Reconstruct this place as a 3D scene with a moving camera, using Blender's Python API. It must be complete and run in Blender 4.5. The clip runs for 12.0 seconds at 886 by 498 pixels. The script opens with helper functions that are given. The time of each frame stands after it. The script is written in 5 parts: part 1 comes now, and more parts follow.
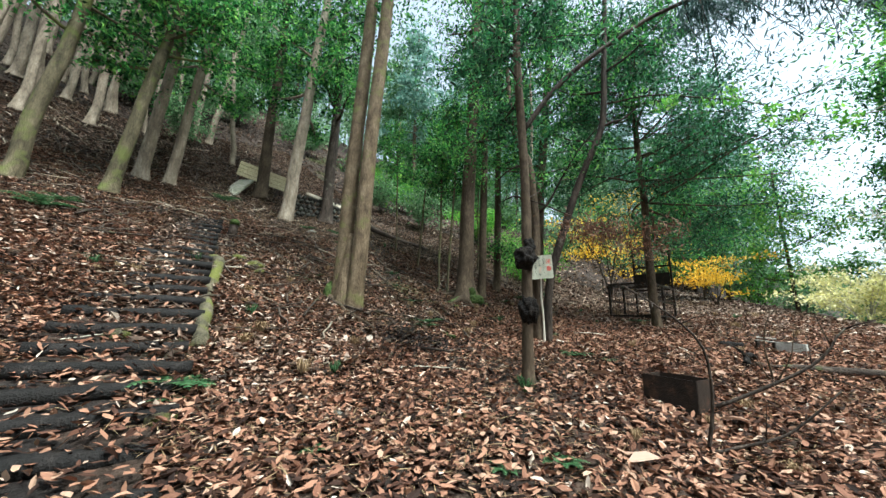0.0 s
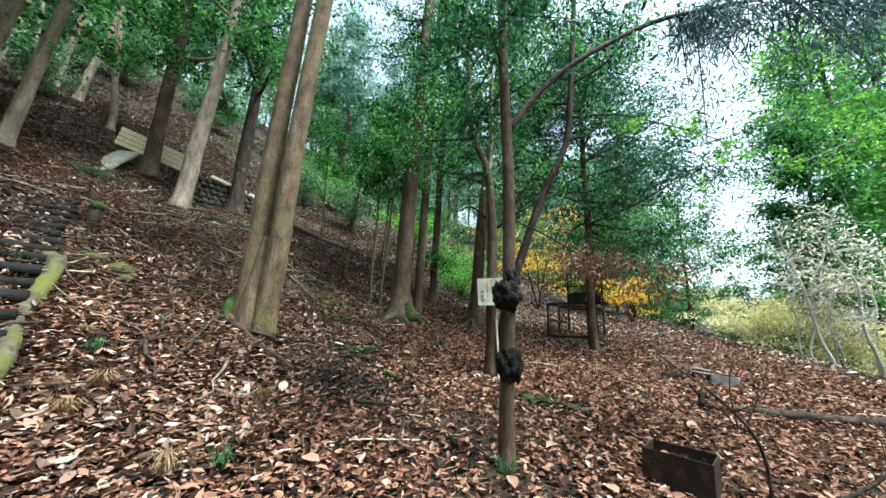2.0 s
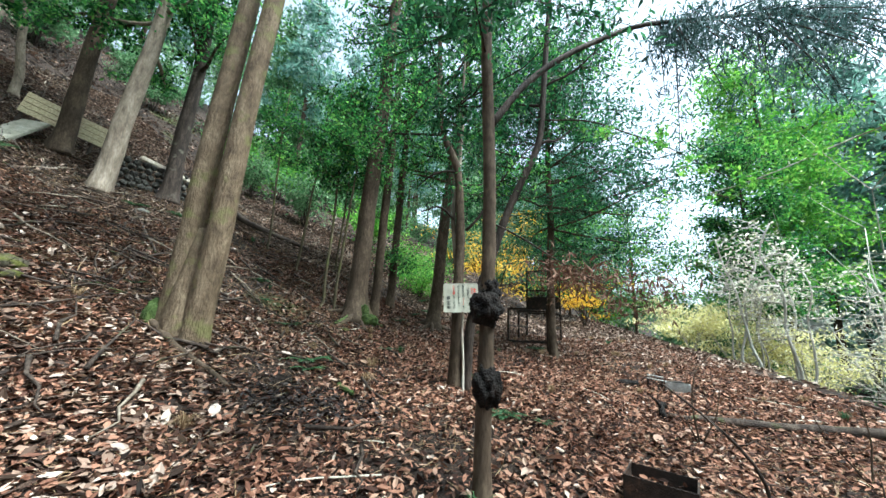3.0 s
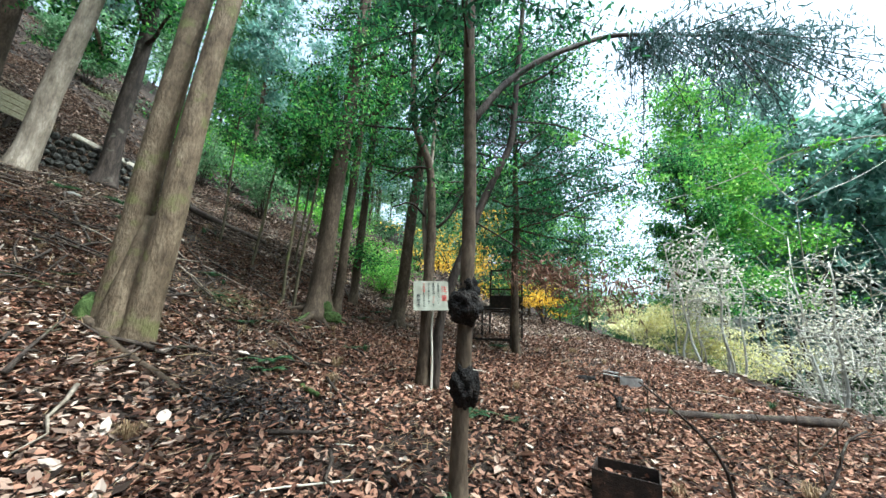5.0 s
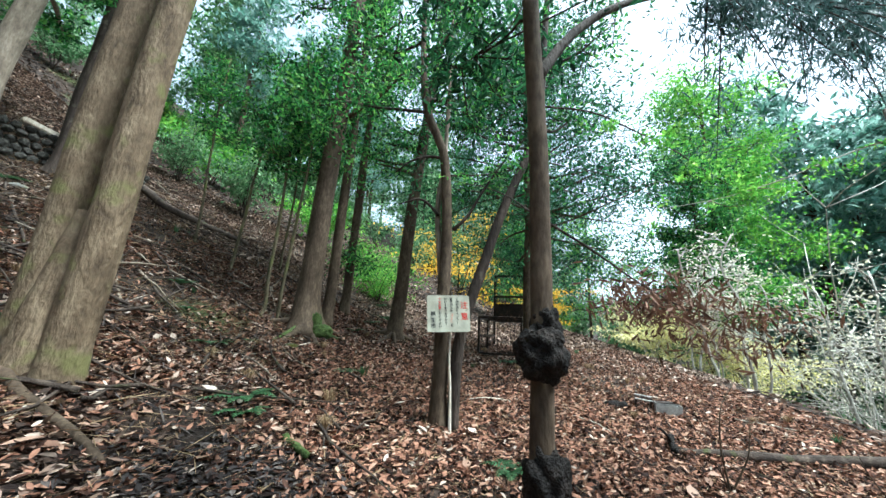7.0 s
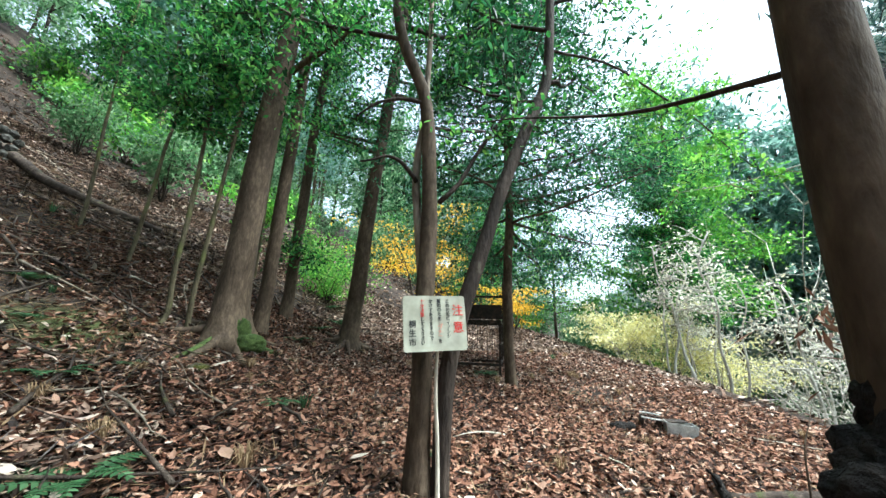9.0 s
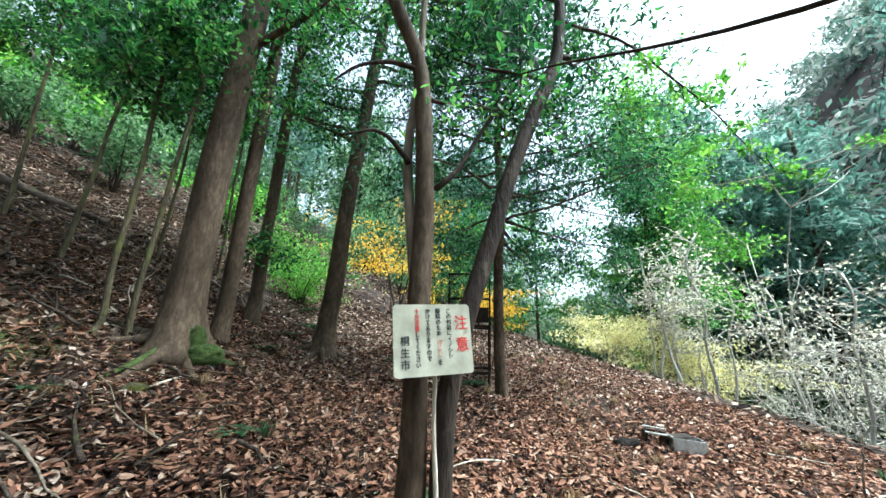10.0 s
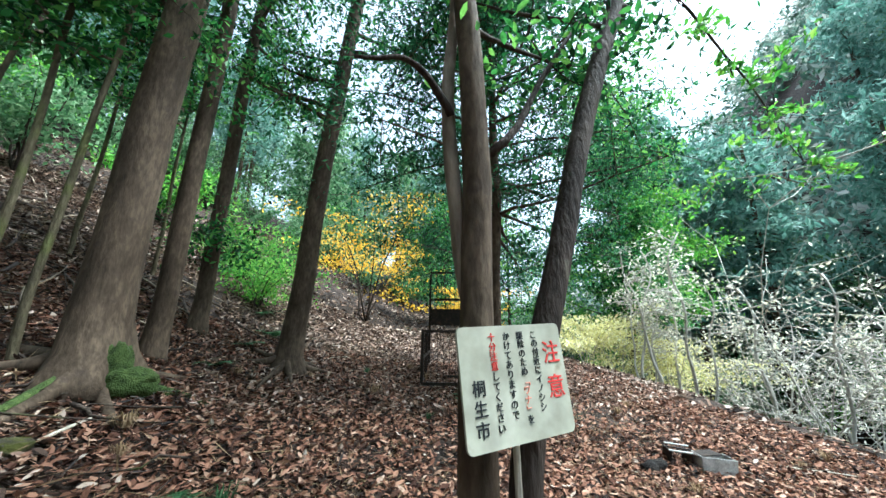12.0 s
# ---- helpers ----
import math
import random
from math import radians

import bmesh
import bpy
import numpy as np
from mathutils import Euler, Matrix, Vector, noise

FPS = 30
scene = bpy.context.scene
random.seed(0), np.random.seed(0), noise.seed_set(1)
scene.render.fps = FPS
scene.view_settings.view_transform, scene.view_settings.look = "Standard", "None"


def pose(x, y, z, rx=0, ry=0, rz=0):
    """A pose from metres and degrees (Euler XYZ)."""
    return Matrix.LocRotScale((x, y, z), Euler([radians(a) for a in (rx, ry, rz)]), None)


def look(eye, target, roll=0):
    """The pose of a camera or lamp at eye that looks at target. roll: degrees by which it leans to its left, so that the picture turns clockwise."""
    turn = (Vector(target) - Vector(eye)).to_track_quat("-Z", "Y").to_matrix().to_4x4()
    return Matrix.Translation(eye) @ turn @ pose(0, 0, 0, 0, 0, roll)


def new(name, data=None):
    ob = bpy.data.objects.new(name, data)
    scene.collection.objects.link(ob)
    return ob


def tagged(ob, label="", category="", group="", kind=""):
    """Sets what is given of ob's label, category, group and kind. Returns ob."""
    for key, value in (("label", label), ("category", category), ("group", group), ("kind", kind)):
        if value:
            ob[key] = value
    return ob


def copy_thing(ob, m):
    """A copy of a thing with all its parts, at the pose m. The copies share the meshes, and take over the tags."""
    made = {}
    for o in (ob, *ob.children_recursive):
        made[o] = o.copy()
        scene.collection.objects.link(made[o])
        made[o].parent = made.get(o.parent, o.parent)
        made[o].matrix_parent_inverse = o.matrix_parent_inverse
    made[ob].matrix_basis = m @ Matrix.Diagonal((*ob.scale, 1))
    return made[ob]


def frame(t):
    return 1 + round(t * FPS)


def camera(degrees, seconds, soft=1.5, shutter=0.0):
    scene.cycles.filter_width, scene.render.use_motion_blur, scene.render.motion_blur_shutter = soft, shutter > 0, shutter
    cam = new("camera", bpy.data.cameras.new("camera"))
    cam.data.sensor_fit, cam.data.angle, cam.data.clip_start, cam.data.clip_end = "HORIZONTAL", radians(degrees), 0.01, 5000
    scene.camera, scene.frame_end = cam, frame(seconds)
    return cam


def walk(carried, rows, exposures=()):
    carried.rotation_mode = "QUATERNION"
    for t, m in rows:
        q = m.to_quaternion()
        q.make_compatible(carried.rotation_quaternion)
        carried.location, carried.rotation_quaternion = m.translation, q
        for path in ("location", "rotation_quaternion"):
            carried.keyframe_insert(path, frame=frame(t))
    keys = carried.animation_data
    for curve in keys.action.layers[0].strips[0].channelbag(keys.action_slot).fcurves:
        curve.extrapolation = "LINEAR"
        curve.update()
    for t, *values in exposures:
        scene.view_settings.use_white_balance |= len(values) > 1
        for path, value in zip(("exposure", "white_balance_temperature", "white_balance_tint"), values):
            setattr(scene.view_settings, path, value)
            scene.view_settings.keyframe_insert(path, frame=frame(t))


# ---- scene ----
cam = camera(103.5, 12.0)
PATH = [
    (0, (1.432, -1.667, 0.684), (0.823, 0.188, 1.117), 1.3),
    (0.5, (1.336, -1.508, 0.839), (0.8, 0.37, 1.268), 1.6),
    (1, (1.22, -1.23, 0.975), (0.785, 0.674, 1.406), 1.7),
    (1.5, (1.059, -0.996, 1.082), (0.741, 0.93, 1.519), 2.0),
    (2, (0.804, -0.755, 1.172), (0.615, 1.185, 1.62), 2.2),
    (2.5, (0.71, -0.55, 1.261), (0.649, 1.397, 1.713), 2.6),
    (3, (0.633, -0.37, 1.305), (0.692, 1.577, 1.759), 2.6),
    (3.5, (0.525, -0.337, 1.332), (0.68, 1.604, 1.789), 2.6),
    (5.5, (0.464, -0.225, 1.305), (0.753, 1.702, 1.754), 2.5),
    (6, (0.322, -0.018, 1.329), (0.62, 1.907, 1.784), 2.3),
    (6.5, (0.266, 0.452, 1.428), (0.578, 2.373, 1.892), 2.3),
    (7, (0.229, 0.738, 1.58), (0.572, 2.653, 2.043), 2.7),
    (9, (0.257, 2.222, 1.729), (0.847, 4.075, 2.198), 1.8),
    (9.5, (0.26, 2.504, 1.791), (0.906, 4.339, 2.255), 1.6),
    (10, (0.297, 2.845, 1.846), (1.004, 4.655, 2.317), 1.6),
    (10.5, (0.248, 3.094, 1.864), (1.011, 4.882, 2.333), 1.3),
    (11, (0.165, 3.379, 1.936), (0.984, 5.144, 2.403), 1.1),
    (11.5, (0.141, 3.652, 1.967), (1.011, 5.392, 2.43), 0.9),
    (12, (0.123, 3.865, 2.002), (1.041, 5.581, 2.465), 0.7),
]
walk(cam, [(t, look(eye, target, roll)) for t, eye, target, roll in PATH], [(0.0, 1.9, 5950, -3), (3.5, 2.18, 5600, -3), (6.5, 2.18, 5550, -3), (9.0, 2.34, 5700, -3), (12.0, 2.34, 5450, -3)])

# ---- daylight ----
SUN_ELEV, SUN_TURN = 62.0, 115.0
world = bpy.data.worlds.new("overcast_sky")
scene.world = world
world.use_nodes = True
wn = world.node_tree.nodes
sky = wn.new("ShaderNodeTexSky")
sky.sky_type = "NISHITA"
sky.sun_disc = False
sky.sun_elevation, sky.sun_rotation = radians(SUN_ELEV), radians(SUN_TURN)
sky.air_density, sky.dust_density, sky.ozone_density = 1.0, 4.0, 1.0
soften = wn.new("ShaderNodeHueSaturation")
soften.inputs["Saturation"].default_value = 0.45
wn["Background"].inputs["Strength"].default_value = 0.12
world.node_tree.links.new(sky.outputs["Color"], soften.inputs["Color"])
world.node_tree.links.new(soften.outputs["Color"], wn["Background"].inputs["Color"])
sun = new("sun", bpy.data.lights.new("sun", "SUN"))
sun.data.energy, sun.data.angle, sun.data.color = 2.2, radians(16), (1.0, 0.97, 0.92)
sun.matrix_world = look((0, 0, 30), (-30 * math.sin(radians(SUN_TURN)) / math.tan(radians(SUN_ELEV)), -30 * math.cos(radians(SUN_TURN)) / math.tan(radians(SUN_ELEV)), 0))

rng = np.random.default_rng(7)


# ---- materials ----
def material(name, rough=0.8):
    mat = bpy.data.materials.new(name)
    mat.use_nodes = True
    n, l = mat.node_tree.nodes, mat.node_tree.links
    b = n["Principled BSDF"]
    b.inputs["Roughness"].default_value = rough
    b.inputs["Specular IOR Level"].default_value = 0.18
    return mat, n, l, b


def ramp(n, stops):
    r = n.new("ShaderNodeValToRGB")
    while len(r.color_ramp.elements) < len(stops):
        r.color_ramp.elements.new(0.5)
    for e, (p, c) in zip(r.color_ramp.elements, stops):
        e.position, e.color = p, (*c, 1)
    return r


def noisy(name, stops, scale, stretch=(1, 1, 1), rough=0.85, bump=0.4, fine=9.0, dist=0.02, patch=None, patch_scale=1.2, patch_at=0.55):
    """A rough natural surface: colours by noise at two scales, grain as relief, and patches of a second colour."""
    mat, n, l, b = material(name, rough)
    co = n.new("ShaderNodeTexCoord")
    mp = n.new("ShaderNodeMapping")
    mp.inputs["Scale"].default_value = stretch
    l.new(co.outputs["Object"], mp.inputs["Vector"])
    big = n.new("ShaderNodeTexNoise")
    big.inputs["Scale"].default_value, big.inputs["Detail"].default_value, big.inputs["Roughness"].default_value = scale, 8, 0.65
    l.new(mp.outputs["Vector"], big.inputs["Vector"])
    r = ramp(n, stops)
    l.new(big.outputs["Fac"], r.inputs["Fac"])
    small = n.new("ShaderNodeTexNoise")
    small.inputs["Scale"].default_value, small.inputs["Detail"].default_value = scale * fine, 6
    l.new(mp.outputs["Vector"], small.inputs["Vector"])
    mix = n.new("ShaderNodeMix")
    mix.data_type, mix.blend_type = "RGBA", "OVERLAY"
    mix.inputs["Factor"].default_value = 0.6
    l.new(r.outputs["Color"], mix.inputs["A"])
    l.new(small.outputs["Fac"], mix.inputs["B"])
    colour = mix.outputs["Result"]
    if patch:
        pn = n.new("ShaderNodeTexNoise")
        pn.inputs["Scale"].default_value, pn.inputs["Detail"].default_value = patch_scale, 7
        l.new(co.outputs["Object"], pn.inputs["Vector"])
        pr = ramp(n, [(patch_at, (0, 0, 0)), (patch_at + 0.12, (1, 1, 1))])
        l.new(pn.outputs["Fac"], pr.inputs["Fac"])
        pm = n.new("ShaderNodeMix")
        pm.data_type = "RGBA"
        l.new(pr.outputs["Color"], pm.inputs["Factor"])
        l.new(colour, pm.inputs["A"])
        pm.inputs["B"].default_value = (*patch, 1)
        colour = pm.outputs["Result"]
    l.new(colour, b.inputs["Base Color"])
    bp = n.new("ShaderNodeBump")
    bp.inputs["Strength"].default_value, bp.inputs["Distance"].default_value = bump, dist
    l.new(small.outputs["Fac"], bp.inputs["Height"])
    l.new(bp.outputs["Normal"], b.inputs["Normal"])
    return mat


def leafy(name, stops, rough=0.5, through_light=0.4, spec=0.25):
    """Leaves: each its own colour, partly letting light through."""
    mat, n, l, b = material(name, rough)
    b.inputs["Specular IOR Level"].default_value = spec
    g = n.new("ShaderNodeNewGeometry")
    r = ramp(n, stops)
    l.new(g.outputs["Random Per Island"], r.inputs["Fac"])
    l.new(r.outputs["Color"], b.inputs["Base Color"])
    if through_light:
        t = n.new("ShaderNodeBsdfTranslucent")
        l.new(r.outputs["Color"], t.inputs["Color"])
        mx = n.new("ShaderNodeMixShader")
        mx.inputs["Fac"].default_value = through_light
        l.new(b.outputs["BSDF"], mx.inputs[1])
        l.new(t.outputs["BSDF"], mx.inputs[2])
        l.new(mx.outputs["Shader"], n["Material Output"].inputs["Surface"])
    return mat


def plain(name, colour, rough=0.6, metal=0.0):
    mat, n, l, b = material(name, rough)
    b.inputs["Base Color"].default_value = (*colour, 1)
    b.inputs["Metallic"].default_value = metal
    return mat


SOIL = noisy("forest_soil", [(0.3, (0.008, 0.006, 0.005)), (0.5, (0.024, 0.016, 0.012)), (0.7, (0.07, 0.046, 0.034))], 2.2, fine=11, bump=0.9, dist=0.05, patch=(0.07, 0.085, 0.03), patch_scale=0.35, patch_at=0.62)
BARK_TAN = noisy("tan_cedar_bark", [(0.3, (0.05, 0.034, 0.021)), (0.5, (0.12, 0.086, 0.054)), (0.72, (0.2, 0.152, 0.1))], 6, (1, 1, 0.45), bump=1.0, dist=0.025, fine=5, patch=(0.13, 0.12, 0.05), patch_scale=3.5, patch_at=0.55)
BARK_BROWN = noisy("brown_bark", [(0.3, (0.025, 0.017, 0.011)), (0.5, (0.064, 0.045, 0.03)), (0.72, (0.135, 0.1, 0.07))], 3.5, (1, 1, 0.35), bump=0.6, dist=0.018, fine=8, patch=(0.045, 0.032, 0.024), patch_scale=7, patch_at=0.62)
BARK_MOSSY = noisy("mossy_bark", [(0.3, (0.03, 0.026, 0.016)), (0.5, (0.085, 0.07, 0.042)), (0.72, (0.16, 0.135, 0.085))], 5, (1, 1, 0.35), bump=0.9, dist=0.03, fine=6, patch=(0.1, 0.11, 0.035), patch_scale=2, patch_at=0.5)
BARK_DARK = noisy("dark_bark", [(0.3, (0.014, 0.01, 0.008)), (0.5, (0.034, 0.025, 0.02)), (0.72, (0.08, 0.06, 0.048))], 8, (1, 1, 0.25), bump=0.9, dist=0.02, fine=5, patch=(0.13, 0.12, 0.09), patch_scale=3, patch_at=0.6)
BARK_PALE = noisy("pale_bark", [(0.3, (0.085, 0.066, 0.048)), (0.5, (0.19, 0.153, 0.116)), (0.72, (0.32, 0.27, 0.215))], 5, (1, 1, 0.3), bump=0.7, dist=0.02, fine=5)
LITTER = leafy("fallen_leaves", [(0.0, (0.010, 0.006, 0.005)), (0.3, (0.055, 0.027, 0.019)), (0.5, (0.17, 0.08, 0.052)), (0.8, (0.31, 0.163, 0.107)), (0.97, (0.38, 0.25, 0.18)), (1.0, (0.52, 0.45, 0.38))], 0.7, 0.12, 0.12)
LITTER_HILL = leafy("dull_fallen_leaves", [(0.0, (0.012, 0.009, 0.008)), (0.35, (0.085, 0.055, 0.041)), (0.7, (0.26, 0.172, 0.128)), (1.0, (0.5, 0.41, 0.34))], 0.7, 0.1, 0.12)
LEAF_PALE = leafy("large_dry_leaves", [(0.0, (0.22, 0.12, 0.08)), (0.6, (0.4, 0.26, 0.19)), (1.0, (0.55, 0.47, 0.4))], 0.6, 0.15, 0.3)
GREEN = leafy("broad_leaves", [(0.0, (0.006, 0.024, 0.008)), (0.35, (0.022, 0.1, 0.026)), (0.75, (0.075, 0.26, 0.055)), (1.0, (0.22, 0.46, 0.09))], 0.42, 0.5)
GREEN_LIGHT = leafy("young_leaves", [(0.0, (0.06, 0.2, 0.03)), (0.6, (0.14, 0.38, 0.05)), (1.0, (0.3, 0.52, 0.09))], 0.45, 0.5)
CONIFER = leafy("cedar_sprays", [(0.0, (0.006, 0.022, 0.011)), (0.5, (0.028, 0.11, 0.046)), (1.0, (0.075, 0.23, 0.085))], 0.5, 0.4)
# CONIFER made paler and bluer, so valley haze sits in the colour.
CONIFER_HAZED = leafy("hazed_cedar_sprays", [(0.0, (0.07, 0.16, 0.12)), (0.5, (0.15, 0.29, 0.23)), (1.0, (0.3, 0.43, 0.37))], 0.5, 0.5)
# Distance haze is put into this green by paling and greying it.
GREEN_HAZED = leafy("hazy_green_leaves", [(0.0, (0.04, 0.1, 0.04)), (0.5, (0.1, 0.22, 0.09)), (1.0, (0.25, 0.37, 0.2))], 0.5, 0.5)
# Evergreen and bare crowns together, with distance haze painted in as paleness.
FAR_MIX_HAZED = leafy("hazed_mixed_foliage", [(0.0, (0.08, 0.14, 0.11)), (0.4, (0.17, 0.26, 0.2)), (0.7, (0.31, 0.35, 0.29)), (1.0, (0.5, 0.5, 0.45))], 0.6, 0.4)
YELLOW = leafy("golden_leaves", [(0.0, (0.5, 0.27, 0.02)), (0.5, (0.72, 0.45, 0.03)), (1.0, (0.85, 0.62, 0.10))], 0.5, 0.5)
PALE_YELLOW = leafy("pale_yellow_leaves", [(0.0, (0.5, 0.48, 0.18)), (0.5, (0.76, 0.71, 0.32)), (1.0, (0.88, 0.84, 0.56))], 0.5, 0.5)
BARK_WHITE = noisy("bleached_twigs", [(0.3, (0.26, 0.24, 0.2)), (0.5, (0.42, 0.4, 0.35)), (0.72, (0.58, 0.56, 0.5))], 6, (1, 1, 0.2), bump=0.4)
BLEACHED = leafy("bleached_leaves", [(0.0, (0.5, 0.48, 0.32)), (0.6, (0.74, 0.72, 0.58)), (1.0, (0.88, 0.87, 0.78))], 0.5, 0.5)
SPRAY = leafy("drooping_needle_sprays", [(0.0, (0.02, 0.045, 0.04)), (0.6, (0.055, 0.11, 0.1)), (1.0, (0.14, 0.2, 0.2))], 0.5, 0.4)
RUSSET = leafy("withered_leaves", [(0.0, (0.06, 0.03, 0.02)), (1.0, (0.2, 0.11, 0.07))], 0.7, 0.2)
FERN = leafy("fern_fronds", [(0.0, (0.022, 0.06, 0.022)), (0.6, (0.05, 0.115, 0.045)), (1.0, (0.11, 0.2, 0.095))], 0.5, 0.4)
DRY_GRASS = leafy("dry_grass", [(0.0, (0.16, 0.1, 0.055)), (1.0, (0.36, 0.26, 0.15))], 0.7, 0.3)
STEP_WOOD = noisy("wet_black_timber", [(0.3, (0.004, 0.0035, 0.0035)), (0.55, (0.009, 0.0075, 0.007)), (0.75, (0.025, 0.02, 0.018))], 7, (1, 1, 1), rough=0.7, bump=0.8, patch=(0.03, 0.035, 0.014), patch_scale=4, patch_at=0.7)
STEP_SOIL = noisy("wet_dark_soil", [(0.3, (0.005, 0.004, 0.004)), (0.5, (0.013, 0.010, 0.009)), (0.72, (0.04, 0.03, 0.025))], 5, rough=0.7, bump=1.0, dist=0.03)
MOSSY = noisy("mossy_concrete", [(0.3, (0.03, 0.026, 0.016)), (0.5, (0.075, 0.066, 0.042)), (0.72, (0.15, 0.125, 0.09))], 6, bump=1.0, dist=0.03, patch=(0.11, 0.115, 0.028), patch_scale=2.2, patch_at=0.46)
MOSS = noisy("moss", [(0.3, (0.018, 0.03, 0.008)), (0.5, (0.045, 0.07, 0.018)), (0.72, (0.09, 0.12, 0.035))], 12, bump=1.0, fine=6)
STONE = noisy("stone", [(0.3, (0.06, 0.058, 0.05)), (0.5, (0.14, 0.135, 0.12)), (0.72, (0.26, 0.25, 0.22))], 6, bump=0.8, patch=(0.1, 0.12, 0.05), patch_scale=4, patch_at=0.56)
WALL_STONE = noisy("dark_wall_stone", [(0.3, (0.015, 0.014, 0.012)), (0.5, (0.04, 0.038, 0.033)), (0.72, (0.10, 0.095, 0.085))], 4, bump=0.8)
BURL = noisy("burl_bark", [(0.3, (0.005, 0.004, 0.004)), (0.5, (0.010, 0.008, 0.007)), (0.75, (0.028, 0.021, 0.017))], 14, bump=1.0, dist=0.03, fine=4)
IRON = noisy("rusty_black_iron", [(0.3, (0.014, 0.011, 0.01)), (0.55, (0.03, 0.022, 0.018)), (0.75, (0.1, 0.05, 0.03))], 9, rough=0.6, bump=0.4)
PLANK = noisy("weathered_plank", [(0.3, (0.30, 0.25, 0.15)), (0.5, (0.45, 0.39, 0.25)), (0.72, (0.58, 0.52, 0.36))], 3, (1, 6, 6), bump=0.5)
SLAB = noisy("grey_slab", [(0.3, (0.16, 0.16, 0.12)), (0.5, (0.26, 0.25, 0.2)), (0.72, (0.36, 0.35, 0.3))], 4, bump=0.5)
BOARD = noisy("sign_enamel", [(0.3, (0.27, 0.265, 0.205)), (0.5, (0.33, 0.325, 0.26)), (0.7, (0.37, 0.365, 0.3))], 3, rough=0.5, bump=0.05, fine=2.5, patch=(0.22, 0.2, 0.14), patch_scale=7, patch_at=0.66)
INK_BLACK = plain("black_paint", (0.02, 0.022, 0.025), 0.5)
INK_RED = plain("faded_red_paint", (0.52, 0.05, 0.045), 0.5)
INK_PINK = plain("sun_bleached_red_paint", (0.62, 0.22, 0.16), 0.5)
POLE = noisy("bleached_stick", [(0.3, (0.3, 0.26, 0.2)), (0.5, (0.48, 0.43, 0.35)), (0.72, (0.62, 0.58, 0.5))], 10, (1, 1, 0.1), bump=0.5)
LOGWOOD = noisy("rotting_log", [(0.3, (0.018, 0.013, 0.011)), (0.5, (0.045, 0.033, 0.026)), (0.72, (0.11, 0.085, 0.066))], 7, bump=0.9, patch=(0.06, 0.065, 0.025), patch_scale=4, patch_at=0.6)
METAL = noisy("weathered_zinc", [(0.3, (0.25, 0.25, 0.24)), (0.5, (0.42, 0.42, 0.4)), (0.75, (0.6, 0.6, 0.58))], 7, rough=0.5, bump=0.2, patch=(0.2, 0.13, 0.08), patch_scale=6, patch_at=0.6)


# ---- building helpers ----
def smax(a, b, k):
    return k * np.logaddexp(np.asarray(a, float) / k, np.asarray(b, float) / k)


def ground_z(x, y):
    """The lie of the land: a gently rising clearing, a steep hill on one side, a drop to a valley and the slope beyond it."""
    x, y = np.asarray(x, float), np.asarray(y, float)
    clear = -0.265 + 0.155 * y - 0.083 * np.clip(x, -10, 4.5) - 0.12 * np.maximum(0, -y)
    clear = 14 * np.tanh(clear / 14)
    e = x - 9.3 - 0.02 * y
    drop = np.minimum(0.62 * smax(e, 0, 0.3), 6.5 + 0.01 * np.abs(e))
    hill = -0.97 - 0.383 * x + 0.215 * y + 0.15 * smax(y - 9.5, 0, 1.0)
    hill = hill + 0.4 * smax(-x - 12.5, 0, 0.8)
    hill = np.where(hill > 0, 60 * np.tanh(hill / 60), hill)
    beyond = 1.5 * smax(x - 1.05 * np.abs(y) - 22, 0, 3.0)
    beyond = 120 * np.tanh(beyond / 120)
    return smax(clear - drop, hill, 0.16) + beyond


def gz(x, y):
    return float(ground_z(x, y))


def mesh_of(name, verts, faces, mat, smooth=True):
    me = bpy.data.meshes.new(name)
    me.from_pydata(verts if isinstance(verts, list) else verts.tolist(), [], faces if isinstance(faces, list) else faces.tolist())
    me.materials.append(mat)
    me.polygons.foreach_set("use_smooth", [smooth] * len(me.polygons))
    me.update()
    return me


def empty(name, x, y, z, label="", category="", group="", kind=""):
    ob = new(name)
    ob.location = (x, y, z)
    ob.empty_display_size = 0.1
    return tagged(ob, label, category, group, kind)


def piece(name, verts, faces, mat, parent, label="", smooth=True, kind=""):
    """One mesh object under a thing; its points are given relative to the thing."""
    ob = new(name, mesh_of(name, verts, faces, mat, smooth))
    ob.parent = parent
    return tagged(ob, label, kind=kind)


def part(name, bm, mat, parent, label="", smooth=False):
    me = bpy.data.meshes.new(name)
    bm.to_mesh(me)
    bm.free()
    me.materials.append(mat)
    me.polygons.foreach_set("use_smooth", [smooth] * len(me.polygons))
    ob = new(name, me)
    ob.parent = parent
    return tagged(ob, label)


def box_bm(lo, hi, bevel=0.01, turn=None):
    bm = bmesh.new()
    c = [(a + b) / 2 for a, b in zip(lo, hi)]
    s = [b - a for a, b in zip(lo, hi)]
    bmesh.ops.create_cube(bm, size=1, matrix=Matrix.Translation(c) @ Matrix.Diagonal((*s, 1)))
    if bevel:
        bmesh.ops.bevel(bm, geom=bm.edges[:], offset=bevel, segments=2, affect="EDGES")
    if turn:
        bmesh.ops.transform(bm, matrix=turn, verts=bm.verts)
    return bm


